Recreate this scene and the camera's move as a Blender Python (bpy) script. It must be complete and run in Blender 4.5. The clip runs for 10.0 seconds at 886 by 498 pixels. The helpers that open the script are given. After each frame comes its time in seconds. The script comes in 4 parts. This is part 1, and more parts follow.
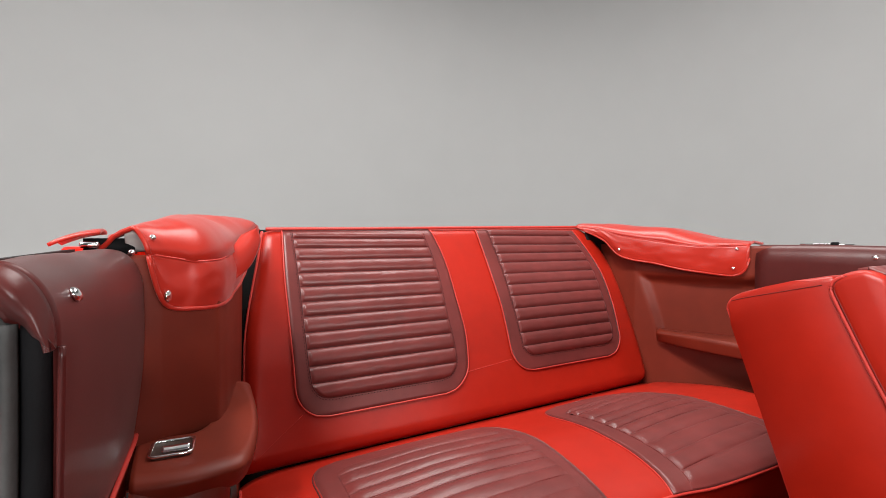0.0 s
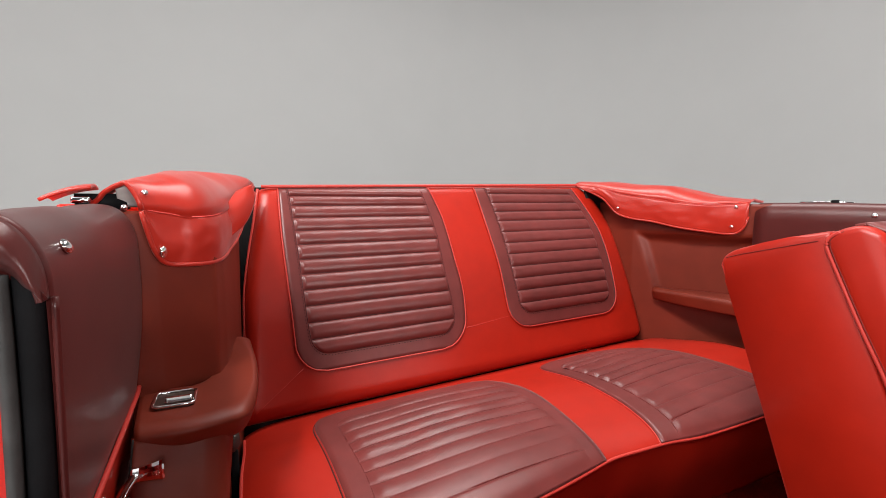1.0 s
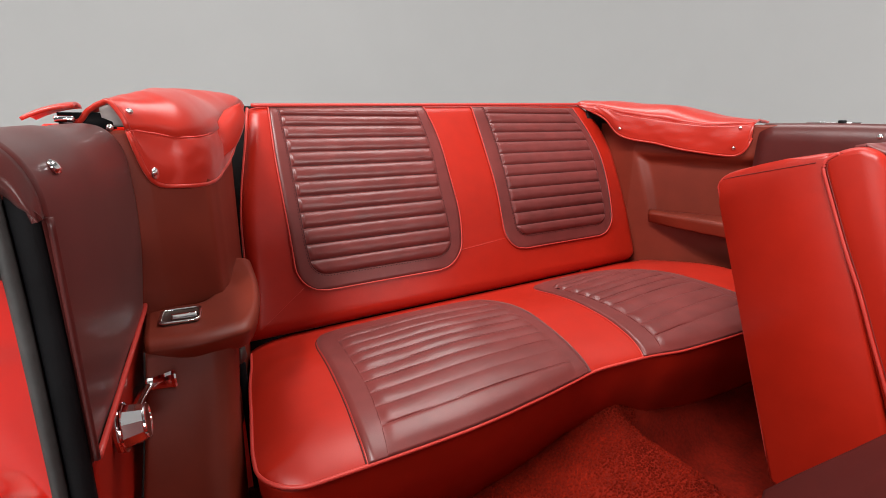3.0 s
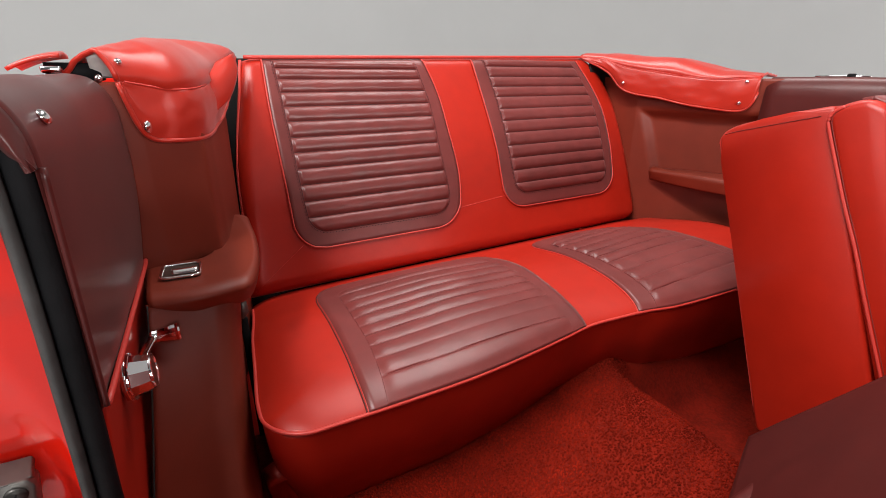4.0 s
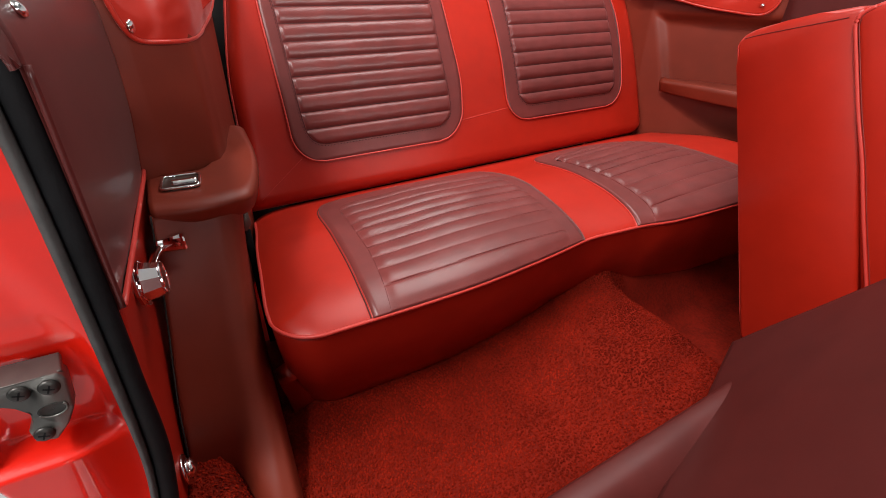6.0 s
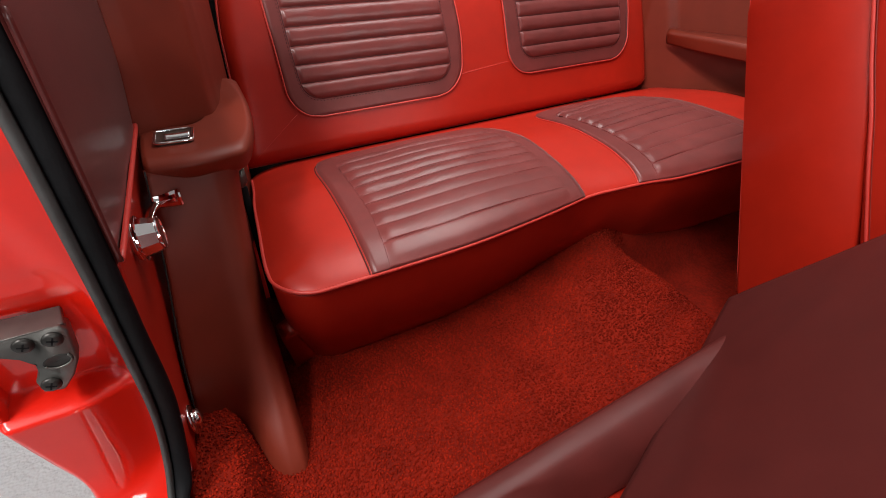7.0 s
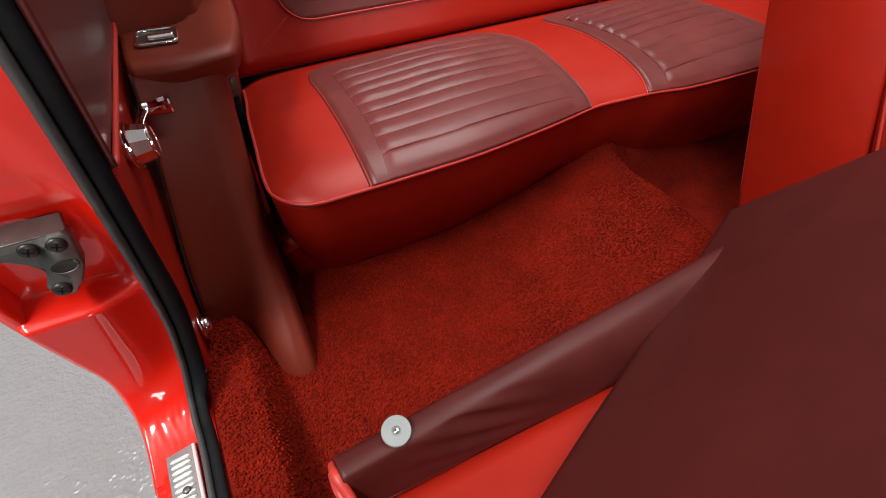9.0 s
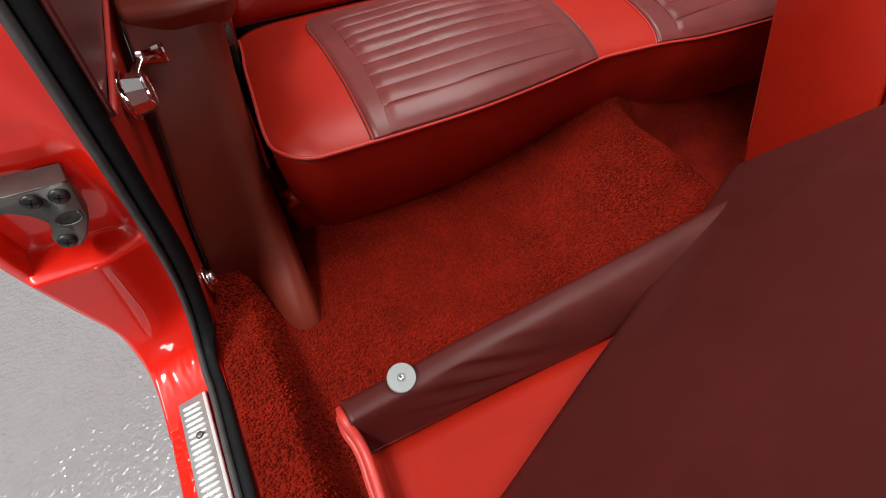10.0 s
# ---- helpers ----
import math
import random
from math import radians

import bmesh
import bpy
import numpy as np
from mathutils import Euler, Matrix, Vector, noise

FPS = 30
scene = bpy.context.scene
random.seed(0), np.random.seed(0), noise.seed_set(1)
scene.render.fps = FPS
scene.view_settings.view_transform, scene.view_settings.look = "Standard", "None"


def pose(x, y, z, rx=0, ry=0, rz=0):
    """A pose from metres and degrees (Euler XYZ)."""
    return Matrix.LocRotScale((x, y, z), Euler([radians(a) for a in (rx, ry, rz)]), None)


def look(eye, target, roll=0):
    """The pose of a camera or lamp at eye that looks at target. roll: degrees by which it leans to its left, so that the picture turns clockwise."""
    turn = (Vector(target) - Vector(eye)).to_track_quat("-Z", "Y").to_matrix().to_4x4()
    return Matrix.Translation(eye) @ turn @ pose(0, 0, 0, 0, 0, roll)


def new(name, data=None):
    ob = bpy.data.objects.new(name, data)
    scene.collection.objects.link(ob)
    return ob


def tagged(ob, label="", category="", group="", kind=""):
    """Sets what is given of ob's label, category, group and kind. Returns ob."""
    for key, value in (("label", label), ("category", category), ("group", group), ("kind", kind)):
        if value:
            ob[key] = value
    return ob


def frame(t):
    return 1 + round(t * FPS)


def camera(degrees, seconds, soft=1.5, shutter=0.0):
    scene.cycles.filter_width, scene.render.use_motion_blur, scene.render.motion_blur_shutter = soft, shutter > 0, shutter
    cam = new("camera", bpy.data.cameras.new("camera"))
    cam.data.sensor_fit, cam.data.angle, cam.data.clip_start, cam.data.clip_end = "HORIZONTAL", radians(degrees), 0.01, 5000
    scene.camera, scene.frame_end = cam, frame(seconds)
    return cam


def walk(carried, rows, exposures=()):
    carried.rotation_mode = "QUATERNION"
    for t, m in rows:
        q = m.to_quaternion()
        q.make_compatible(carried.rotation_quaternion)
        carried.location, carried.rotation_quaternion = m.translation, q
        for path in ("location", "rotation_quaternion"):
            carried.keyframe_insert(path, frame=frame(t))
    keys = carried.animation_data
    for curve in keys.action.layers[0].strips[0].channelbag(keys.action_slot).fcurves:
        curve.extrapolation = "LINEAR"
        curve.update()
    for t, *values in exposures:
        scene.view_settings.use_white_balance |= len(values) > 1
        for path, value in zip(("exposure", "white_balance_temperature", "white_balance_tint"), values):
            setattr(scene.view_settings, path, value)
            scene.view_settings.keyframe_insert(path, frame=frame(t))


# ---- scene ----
cam = camera(88.0, 10.0, 0.4)


def aim(x, y, z, yaw, pitch, roll):
    """A camera pose from its place, yaw to the left of +y, pitch up and lean to the left, in degrees."""
    return pose(x, y, z, 90 + pitch, 0, yaw) @ pose(0, 0, 0, 0, 0, roll)


PATH = [
    (0.0, aim(0.0000, 0.0001, 0.9301, -30.000, -1.500, 0.300)),
    (0.5, aim(0.0028, 0.0009, 0.9257, -30.007, -3.976, 0.281)),
    (1.0, aim(0.0062, -0.0004, 0.9234, -30.069, -6.423, 0.293)),
    (1.5, aim(0.0094, -0.0010, 0.9236, -30.154, -8.824, 0.339)),
    (2.0, aim(0.0103, -0.0026, 0.9218, -30.194, -11.214, 0.344)),
    (2.5, aim(0.0098, -0.0052, 0.9241, -30.214, -13.589, 0.372)),
    (4.0, aim(0.0102, -0.0109, 0.9172, -30.345, -21.011, 0.389)),
    (4.5, aim(0.0090, -0.0118, 0.9159, -30.394, -23.561, 0.486)),
    (5.0, aim(0.0074, -0.0135, 0.9138, -30.388, -26.091, 0.538)),
    (5.5, aim(0.0057, -0.0142, 0.9120, -30.424, -28.647, 0.610)),
    (7.0, aim(0.0072, -0.0165, 0.9031, -30.538, -36.033, 0.691)),
    (7.5, aim(0.0073, -0.0176, 0.8991, -30.603, -38.486, 0.700)),
    (8.0, aim(0.0061, -0.0182, 0.8959, -30.777, -40.893, 0.834)),
    (8.5, aim(0.0049, -0.0198, 0.8935, -30.809, -43.329, 0.851)),
    (9.0, aim(0.0030, -0.0214, 0.8912, -30.763, -45.785, 0.883)),
    (9.5, aim(-0.0009, -0.0230, 0.8890, -30.841, -48.221, 0.935)),
    (10.0, aim(-0.0029, -0.0250, 0.8863, -30.869, -50.698, 1.021)),
]
walk(cam, PATH, [(0.0, 0.16), (2.5, 0.17), (4.0, 0.18), (5.5, 0.17), (7.0, 0.07), (8.0, -0.02), (10.0, -0.07)])

# ---- world, lights ----
world = bpy.data.worlds.new("studio")
scene.world = world
world.use_nodes = True
world.node_tree.nodes["Background"].inputs[0].default_value = (0.9, 0.95, 1.0, 1)
world.node_tree.nodes["Background"].inputs[1].default_value = 0.1


def studio_lamp(x, y, z, sx, sy, power):
    data = bpy.data.lights.new("studio_lamp", "AREA")
    data.shape, data.size, data.size_y, data.energy = "RECTANGLE", sx, sy, power
    data.color = (1.0, 0.985, 0.965)
    ob = new("studio_lamp", data)
    ob.location = (x, y, z)
    return tagged(ob, "bright white studio light panel, set out of view", "studio lamp", "studio lights", "structure")


# slanting panel on one side, strips over the other side and the door, unseen low panels added in front and beside the
# car
left = studio_lamp(-2.6, 0.3, 4.7, 0.8, 2.8, 152)
left.matrix_world = look((-2.6, 0.3, 4.7), (0.5, 0.7, 0.5), 90)
studio_lamp(2.0, 1.5, 4.75, 1.3, 3.2, 135)
studio_lamp(-2.05, -1.0, 4.75, 0.42, 1.9, 185)
# unseen low panel, added to brighten the backrest but not the footwell
front = studio_lamp(0.8, -4.2, 1.75, 3.0, 0.9, 178)
front.matrix_world = look((0.8, -4.2, 1.75), (0.6, 1.0, 0.8))
# unseen side panel, added to brighten the far trim and driver's seat
side = studio_lamp(-4.0, -0.5, 2.5, 2.6, 1.2, 30)
side.matrix_world = look((-4.0, -0.5, 2.5), (1.3, 0.7, 0.8))
scene.view_settings.exposure = 0.0

# ---- materials ----


def material(name, base, rough=0.5, metal=0.0, vary=0.12, scale=30.0, bump=0.0, bump_scale=600.0, coat=0.0, spec=0.5, deep=0.001, fine=4, slack=0.0, sheen=0.0):
    m = bpy.data.materials.new(name)
    m.use_nodes = True
    nt = m.node_tree
    b = nt.nodes["Principled BSDF"]
    tex = nt.nodes.new("ShaderNodeTexCoord")
    n1 = nt.nodes.new("ShaderNodeTexNoise")
    n1.inputs["Scale"].default_value, n1.inputs["Detail"].default_value = scale, 6
    nt.links.new(tex.outputs["Object"], n1.inputs["Vector"])
    n2 = nt.nodes.new("ShaderNodeTexNoise")
    n2.inputs["Scale"].default_value, n2.inputs["Detail"].default_value = scale / 7, 3
    nt.links.new(tex.outputs["Object"], n2.inputs["Vector"])
    add = nt.nodes.new("ShaderNodeMath")
    add.operation = "ADD"
    nt.links.new(n1.outputs["Fac"], add.inputs[0])
    nt.links.new(n2.outputs["Fac"], add.inputs[1])
    ramp = nt.nodes.new("ShaderNodeMapRange")
    ramp.inputs["From Min"].default_value, ramp.inputs["From Max"].default_value = 0.7, 1.3
    nt.links.new(add.outputs[0], ramp.inputs["Value"])
    mix = nt.nodes.new("ShaderNodeMix")
    mix.data_type = "RGBA"
    lo = [c * (1 - vary) for c in base]
    hi = [min(1, c * (1 + vary)) for c in base]
    mix.inputs["A"].default_value, mix.inputs["B"].default_value = (*lo, 1), (*hi, 1)
    nt.links.new(ramp.outputs[0], mix.inputs["Factor"])
    nt.links.new(mix.outputs["Result"], b.inputs["Base Color"])
    rr = nt.nodes.new("ShaderNodeMapRange")
    rr.inputs["To Min"].default_value, rr.inputs["To Max"].default_value = rough * 0.85, min(1, rough * 1.18)
    nt.links.new(n2.outputs["Fac"], rr.inputs["Value"])
    nt.links.new(rr.outputs[0], b.inputs["Roughness"])
    b.inputs["Metallic"].default_value = metal
    b.inputs["Specular IOR Level"].default_value = spec
    b.inputs["Coat Weight"].default_value = coat
    b.inputs["Coat Roughness"].default_value = 0.04
    b.inputs["Sheen Weight"].default_value, b.inputs["Sheen Roughness"].default_value = sheen, 0.4
    if bump:
        v = nt.nodes.new("ShaderNodeTexNoise")
        v.inputs["Scale"].default_value, v.inputs["Detail"].default_value = bump_scale, fine
        nt.links.new(tex.outputs["Object"], v.inputs["Vector"])
        bp = nt.nodes.new("ShaderNodeBump")
        bp.inputs["Strength"].default_value, bp.inputs["Distance"].default_value = bump, deep
        nt.links.new(v.outputs["Fac"], bp.inputs["Height"])
        nt.links.new(bp.outputs["Normal"], b.inputs["Normal"])
        if slack:
            # soft waves of stretched vinyl under the grain
            w = nt.nodes.new("ShaderNodeTexNoise")
            w.inputs["Scale"].default_value, w.inputs["Detail"].default_value = 9, 1
            w.inputs["Distortion"].default_value = 0.0
            nt.links.new(tex.outputs["Object"], w.inputs["Vector"])
            wb = nt.nodes.new("ShaderNodeBump")
            wb.inputs["Strength"].default_value, wb.inputs["Distance"].default_value = slack, 0.012
            nt.links.new(w.outputs["Fac"], wb.inputs["Height"])
            nt.links.new(wb.outputs["Normal"], bp.inputs["Normal"])
    return m


RED_VINYL = material("red_vinyl", (0.42, 0.0155, 0.0060), 0.36, vary=0.08, scale=25, bump=0.1, bump_scale=800, spec=0.45, slack=0.10)
PIPING = material("red_piping", (0.56, 0.045, 0.034), 0.40, vary=0.06)
MAROON = material("maroon_vinyl", (0.160, 0.028, 0.025), 0.36, vary=0.18, scale=25, bump=0.12, bump_scale=900, slack=0.03, sheen=0.10)
MAROON_BACK = material("dark_maroon_vinyl", (0.086, 0.0145, 0.0128), 0.32, vary=0.14, scale=25, bump=0.1, bump_scale=900, spec=0.45, slack=0.10, sheen=0.04)
# darker red and maroon copies with the passenger seat's shade in their colour
SHADED_RED = material("shaded_red_vinyl", (0.33, 0.0125, 0.0048), 0.55, vary=0.08, scale=25, bump=0.12, bump_scale=800, spec=0.12, slack=0.08)
SHADED_MAROON = material("shaded_maroon_vinyl", (0.078, 0.0115, 0.0098), 0.46, vary=0.14, scale=25, bump=0.1, bump_scale=900, spec=0.36, slack=0.05)
BROWN = material("oxblood_trim", (0.18, 0.023, 0.0105), 0.47, vary=0.10, scale=20, bump=0.1, bump_scale=700, spec=0.36)
BOOT = material("boot_vinyl", (0.46, 0.023, 0.012), 0.34, vary=0.08, scale=12, bump=0.08, bump_scale=700, slack=0.12, sheen=0.10)
PAINT = material("red_paint", (0.80, 0.0145, 0.0052), 0.3, vary=0.04, scale=6, bump=0.35, bump_scale=38, fine=1, coat=1.0, spec=0.2)
CARPET = material("red_carpet", (0.155, 0.0078, 0.0029), 0.95, vary=0.3, scale=160, bump=1.0, bump_scale=450, spec=0.1)
PILE = material("red_pile", (0.175, 0.0088, 0.0032), 0.9, vary=0.42, scale=14, spec=0.04)
nt = PILE.node_tree
geo, gain = nt.nodes.new("ShaderNodeNewGeometry"), nt.nodes.new("ShaderNodeMapRange")
gain.inputs["To Min"].default_value, gain.inputs["To Max"].default_value = 0.68, 1.24
tone = nt.nodes.new("ShaderNodeMix")
tone.data_type, tone.blend_type = "RGBA", "MULTIPLY"
tone.inputs["Factor"].default_value = 1.0
source = nt.nodes["Principled BSDF"].inputs["Base Color"].links[0].from_socket
nt.links.new(geo.outputs["Random Per Island"], gain.inputs["Value"])
nt.links.new(source, tone.inputs["A"])
nt.links.new(gain.outputs[0], tone.inputs["B"])
nt.links.new(tone.outputs["Result"], nt.nodes["Principled BSDF"].inputs["Base Color"])
BLACK = material("black_rubber", (0.008, 0.008, 0.009), 0.6, vary=0.3, scale=40, bump=0.3, bump_scale=300, spec=0.12)
GREY_RUBBER = material("grey_rubber", (0.065, 0.065, 0.064), 0.65, vary=0.3, scale=40, bump=0.3, bump_scale=300, spec=0.3)
CHROME = material("chrome", (0.85, 0.85, 0.86), 0.08, metal=1.0, vary=0.03)
STEEL = material("zinc_steel", (0.15, 0.145, 0.135), 0.42, metal=0.75, vary=0.18, scale=35, bump=0.04, bump_scale=500)
SCREW = material("dark_screw", (0.05, 0.048, 0.045), 0.4, metal=0.8, vary=0.3, scale=80)
ALU = material("aluminium", (0.86, 0.86, 0.85), 0.3, metal=0.3, vary=0.08, scale=60)
# darker aluminium copy that paints shade between the sill ribs
ALU_SHADED = material("shaded_aluminium", (0.34, 0.34, 0.34), 0.42, metal=0.3, vary=0.2, scale=60)
BUMPER = material("grey_plastic", (0.28, 0.30, 0.295), 0.45, vary=0.1, scale=50)
TRAY = material("dark_bowl", (0.045, 0.022, 0.016), 0.4, vary=0.3, scale=60)
DARK = material("dark_gap", (0.010, 0.008, 0.008), 0.9, vary=0.3)
LINING = material("pale_lining", (0.55, 0.52, 0.50), 0.8, vary=0.15, scale=80, bump=0.3)
SEAM = material("seam_thread", (0.17, 0.012, 0.009), 0.6, vary=0.2)
# thread colour, also used to paint shade in creases and beside welts
STITCH_SHADE = material("thread_and_crease_shade", (0.06, 0.010, 0.010), 0.7, vary=0.3)
WALL = material("studio_wall_paint", (0.49, 0.49, 0.487), 0.75, vary=0.02, scale=2)
# near-black colour for the unseen wall, to cut fill light
UNSEEN_DARK = material("bounce_cut_wall", (0.05, 0.05, 0.053), 0.8, vary=0.1, scale=2)
EPOXY = material("grey_floor_coating", (0.33, 0.335, 0.341), 0.035, vary=0.05, scale=20, bump=1.0, bump_scale=95, deep=0.0036, fine=1, spec=0.7)
CEIL = material("white_ceiling_paint", (0.45, 0.45, 0.447), 0.8, vary=0.03, scale=3)

# ---- mesh helpers ----
XC = 0.712


def mesh_of(name, bm, mat, smooth=True):
    bmesh.ops.recalc_face_normals(bm, faces=bm.faces[:])
    me = bpy.data.meshes.new(name)
    bm.to_mesh(me)
    bm.free()
    me.materials.append(mat)
    if smooth:
        me.polygons.foreach_set("use_smooth", [True] * len(me.polygons))
    return me


def part(name, bm, mat, parent=None, label="", smooth=True):
    ob = new(name, mesh_of(name, bm, mat, smooth))
    if parent:
        ob.parent = parent
    return tagged(ob, label)


def thing(name, label, category, group="", kind=""):
    ob = new(name)
    ob.empty_display_size = 0.05
    return tagged(ob, label, category, group, kind)


def sheet(f, nu, nv, thick=0.004, flip=1):
    """A closed skin over f(u, v), thick along the normal."""
    bm = bmesh.new()
    pts = [[Vector(f(i / nu, j / nv)) for j in range(nv + 1)] for i in range(nu + 1)]

    def normal(i, j):
        a = pts[min(i + 1, nu)][j] - pts[max(i - 1, 0)][j]
        b = pts[i][min(j + 1, nv)] - pts[i][max(j - 1, 0)]
        n = a.cross(b)
        return n.normalized() * flip if n.length > 1e-12 else Vector((0, 0, 0))

    top = [[bm.verts.new(p) for p in row] for row in pts]
    low = [[bm.verts.new(pts[i][j] - normal(i, j) * thick) for j in range(nv + 1)] for i in range(nu + 1)]
    for i in range(nu):
        for j in range(nv):
            bm.faces.new((top[i][j], top[i + 1][j], top[i + 1][j + 1], top[i][j + 1]))
            bm.faces.new((low[i][j], low[i][j + 1], low[i + 1][j + 1], low[i + 1][j]))
    for i in range(nu):
        for j in (0, nv):
            bm.faces.new((top[i][j], top[i + 1][j], low[i + 1][j], low[i][j]))
    for j in range(nv):
        for i in (0, nu):
            bm.faces.new((top[i][j], top[i][j + 1], low[i][j + 1], low[i][j]))
    return bm


def spline(pts, n, closed=False):
    """Points along a smooth curve through pts."""
    pts = [Vector(p) for p in pts]
    m = len(pts)
    out = []
    spans = m if closed else m - 1
    for k in range(n + (0 if closed else 1)):
        t = k / n * spans
        i = min(int(t), spans - 1)
        t -= i
        if closed:
            a, b, c, d = (pts[(i + q) % m] for q in (-1, 0, 1, 2))
        else:
            b, c = pts[i], pts[i + 1]
            a = pts[i - 1] if i > 0 else b * 2 - c
            d = pts[i + 2] if i + 2 < m else c * 2 - b
        out.append(0.5 * ((2 * b) + (c - a) * t + (2 * a - 5 * b + 4 * c - d) * t * t + (3 * b - a - 3 * c + d) * t**3))
    return out


def tube(pts, r, seg=8, closed=False, bm=None, squash=1.0):
    bm = bm or bmesh.new()
    rings = []
    n = len(pts)
    up = Vector((0, 0, 1))
    for i, p in enumerate(pts):
        a = pts[(i - 1) % n] if closed or i else p
        b = pts[(i + 1) % n] if closed or i < n - 1 else p
        t = (b - a).normalized()
        side = t.cross(up)
        if side.length < 0.15:
            side = t.cross(Vector((1, 0.2, 0)))
        side.normalize()
        nn = side.cross(t)
        rad = r(i / (n - 1)) if callable(r) else r
        rings.append([bm.verts.new(p + (side * math.cos(2 * math.pi * k / seg) + nn * math.sin(2 * math.pi * k / seg) * squash) * rad) for k in range(seg)])
    for i in range(n if closed else n - 1):
        r1, r2 = rings[i], rings[(i + 1) % n]
        for k in range(seg):
            bm.faces.new((r1[k], r1[(k + 1) % seg], r2[(k + 1) % seg], r2[k]))
    if not closed:
        bm.faces.new(rings[0][::-1])
        bm.faces.new(rings[-1])
    return bm


def lathe(profile, place, axis, seg=24, bm=None, scale=(1, 1)):
    """profile: (radius, height) rows along axis from place."""
    bm = bm or bmesh.new()
    q = Vector(axis).to_track_quat("Z", "Y").to_matrix()
    rings = []
    for r, h in profile:
        rings.append([bm.verts.new(Vector(place) + q @ Vector((r * scale[0] * math.cos(2 * math.pi * k / seg), r * scale[1] * math.sin(2 * math.pi * k / seg), h))) for k in range(seg)])
    for a, b in zip(rings, rings[1:]):
        for k in range(seg):
            bm.faces.new((a[k], a[(k + 1) % seg], b[(k + 1) % seg], b[k]))
    bm.faces.new(rings[0][::-1])
    bm.faces.new(rings[-1])
    return bm


def prism(outline, offset):
    """A solid from a flat outline of 3D points and an offset vector."""
    bm = bmesh.new()
    a = [bm.verts.new(Vector(p)) for p in outline]
    b = [bm.verts.new(Vector(p) + Vector(offset)) for p in outline]
    bm.faces.new(a)
    bm.faces.new(b[::-1])
    n = len(a)
    for k in range(n):
        bm.faces.new((a[k], b[k], b[(k + 1) % n], a[(k + 1) % n]))
    return bm


def bevelled(bm, width, seg=3):
    bmesh.ops.bevel(bm, geom=bm.edges[:], offset=width, segments=seg, profile=0.5, affect="EDGES", clamp_overlap=True)
    return bm


def box(x0, y0, z0, x1, y1, z1):
    return prism([(x0, y0, z0), (x1, y0, z0), (x1, y1, z0), (x0, y1, z0)], (0, 0, z1 - z0))


def lerp(a, b, t):
    return a + (b - a) * t


def smooth(a, b, t):
    k = min(1, max(0, (t - a) / (b - a)))
    return k * k * (3 - 2 * k)


def table(rows, t):
    """A value between rows of (t, value)."""
    if t <= rows[0][0]:
        return rows[0][1]
    for (a, va), (b, vb) in zip(rows, rows[1:]):
        if t <= b:
            k = (t - a) / (b - a)
            return va + (vb - va) * k
    return rows[-1][1]


def glide(rows, t):
    """Like table, on a smooth curve through the rows."""
    t = min(max(t, rows[0][0]), rows[-1][0])
    n = len(rows)

    def slope(i):
        a, b = rows[max(i - 1, 0)], rows[min(i + 1, n - 1)]
        return (b[1] - a[1]) / (b[0] - a[0])

    i = next(k for k in range(n - 1) if t <= rows[k + 1][0])
    (a, va), (b, vb) = rows[i], rows[i + 1]
    h = b - a
    k = (t - a) / h
    return va * (2 * k**3 - 3 * k * k + 1) + vb * (3 * k * k - 2 * k**3) + h * (slope(i) * (k**3 - 2 * k * k + k) + slope(i + 1) * (k**3 - k * k))


def arc_in(d, r):
    """How far a rounded corner of radius r stands back at the distance d from the end."""
    return r - math.sqrt(max(0, r * r - (r - d) ** 2)) if d < r else 0.0


def dashes(pts, r, dash, gap):
    """Separate stitches along a line, in one mesh."""
    bm = bmesh.new()
    run, start = 0.0, None
    stitch = []
    for a, b in zip(pts, pts[1:]):
        n = max(1, int((b - a).length / 0.0008))
        for k in range(n):
            p = a.lerp(b, k / n)
            if run % (dash + gap) < dash:
                stitch.append(p)
            elif stitch:
                if len(stitch) > 1:
                    tube([stitch[0], stitch[len(stitch) // 2], stitch[-1]], r, 5, False, bm)
                stitch = []
            run += (b - a).length / n
    return bm


def snap(place, axis, parent, r=0.008):
    return part("snap_button", lathe([(r, -0.001), (r * 1.05, 0.0015), (r * 0.95, 0.003), (r * 0.6, 0.0045), (0.0008, 0.005)], place, axis, 16), CHROME, parent, "domed chrome snap button")


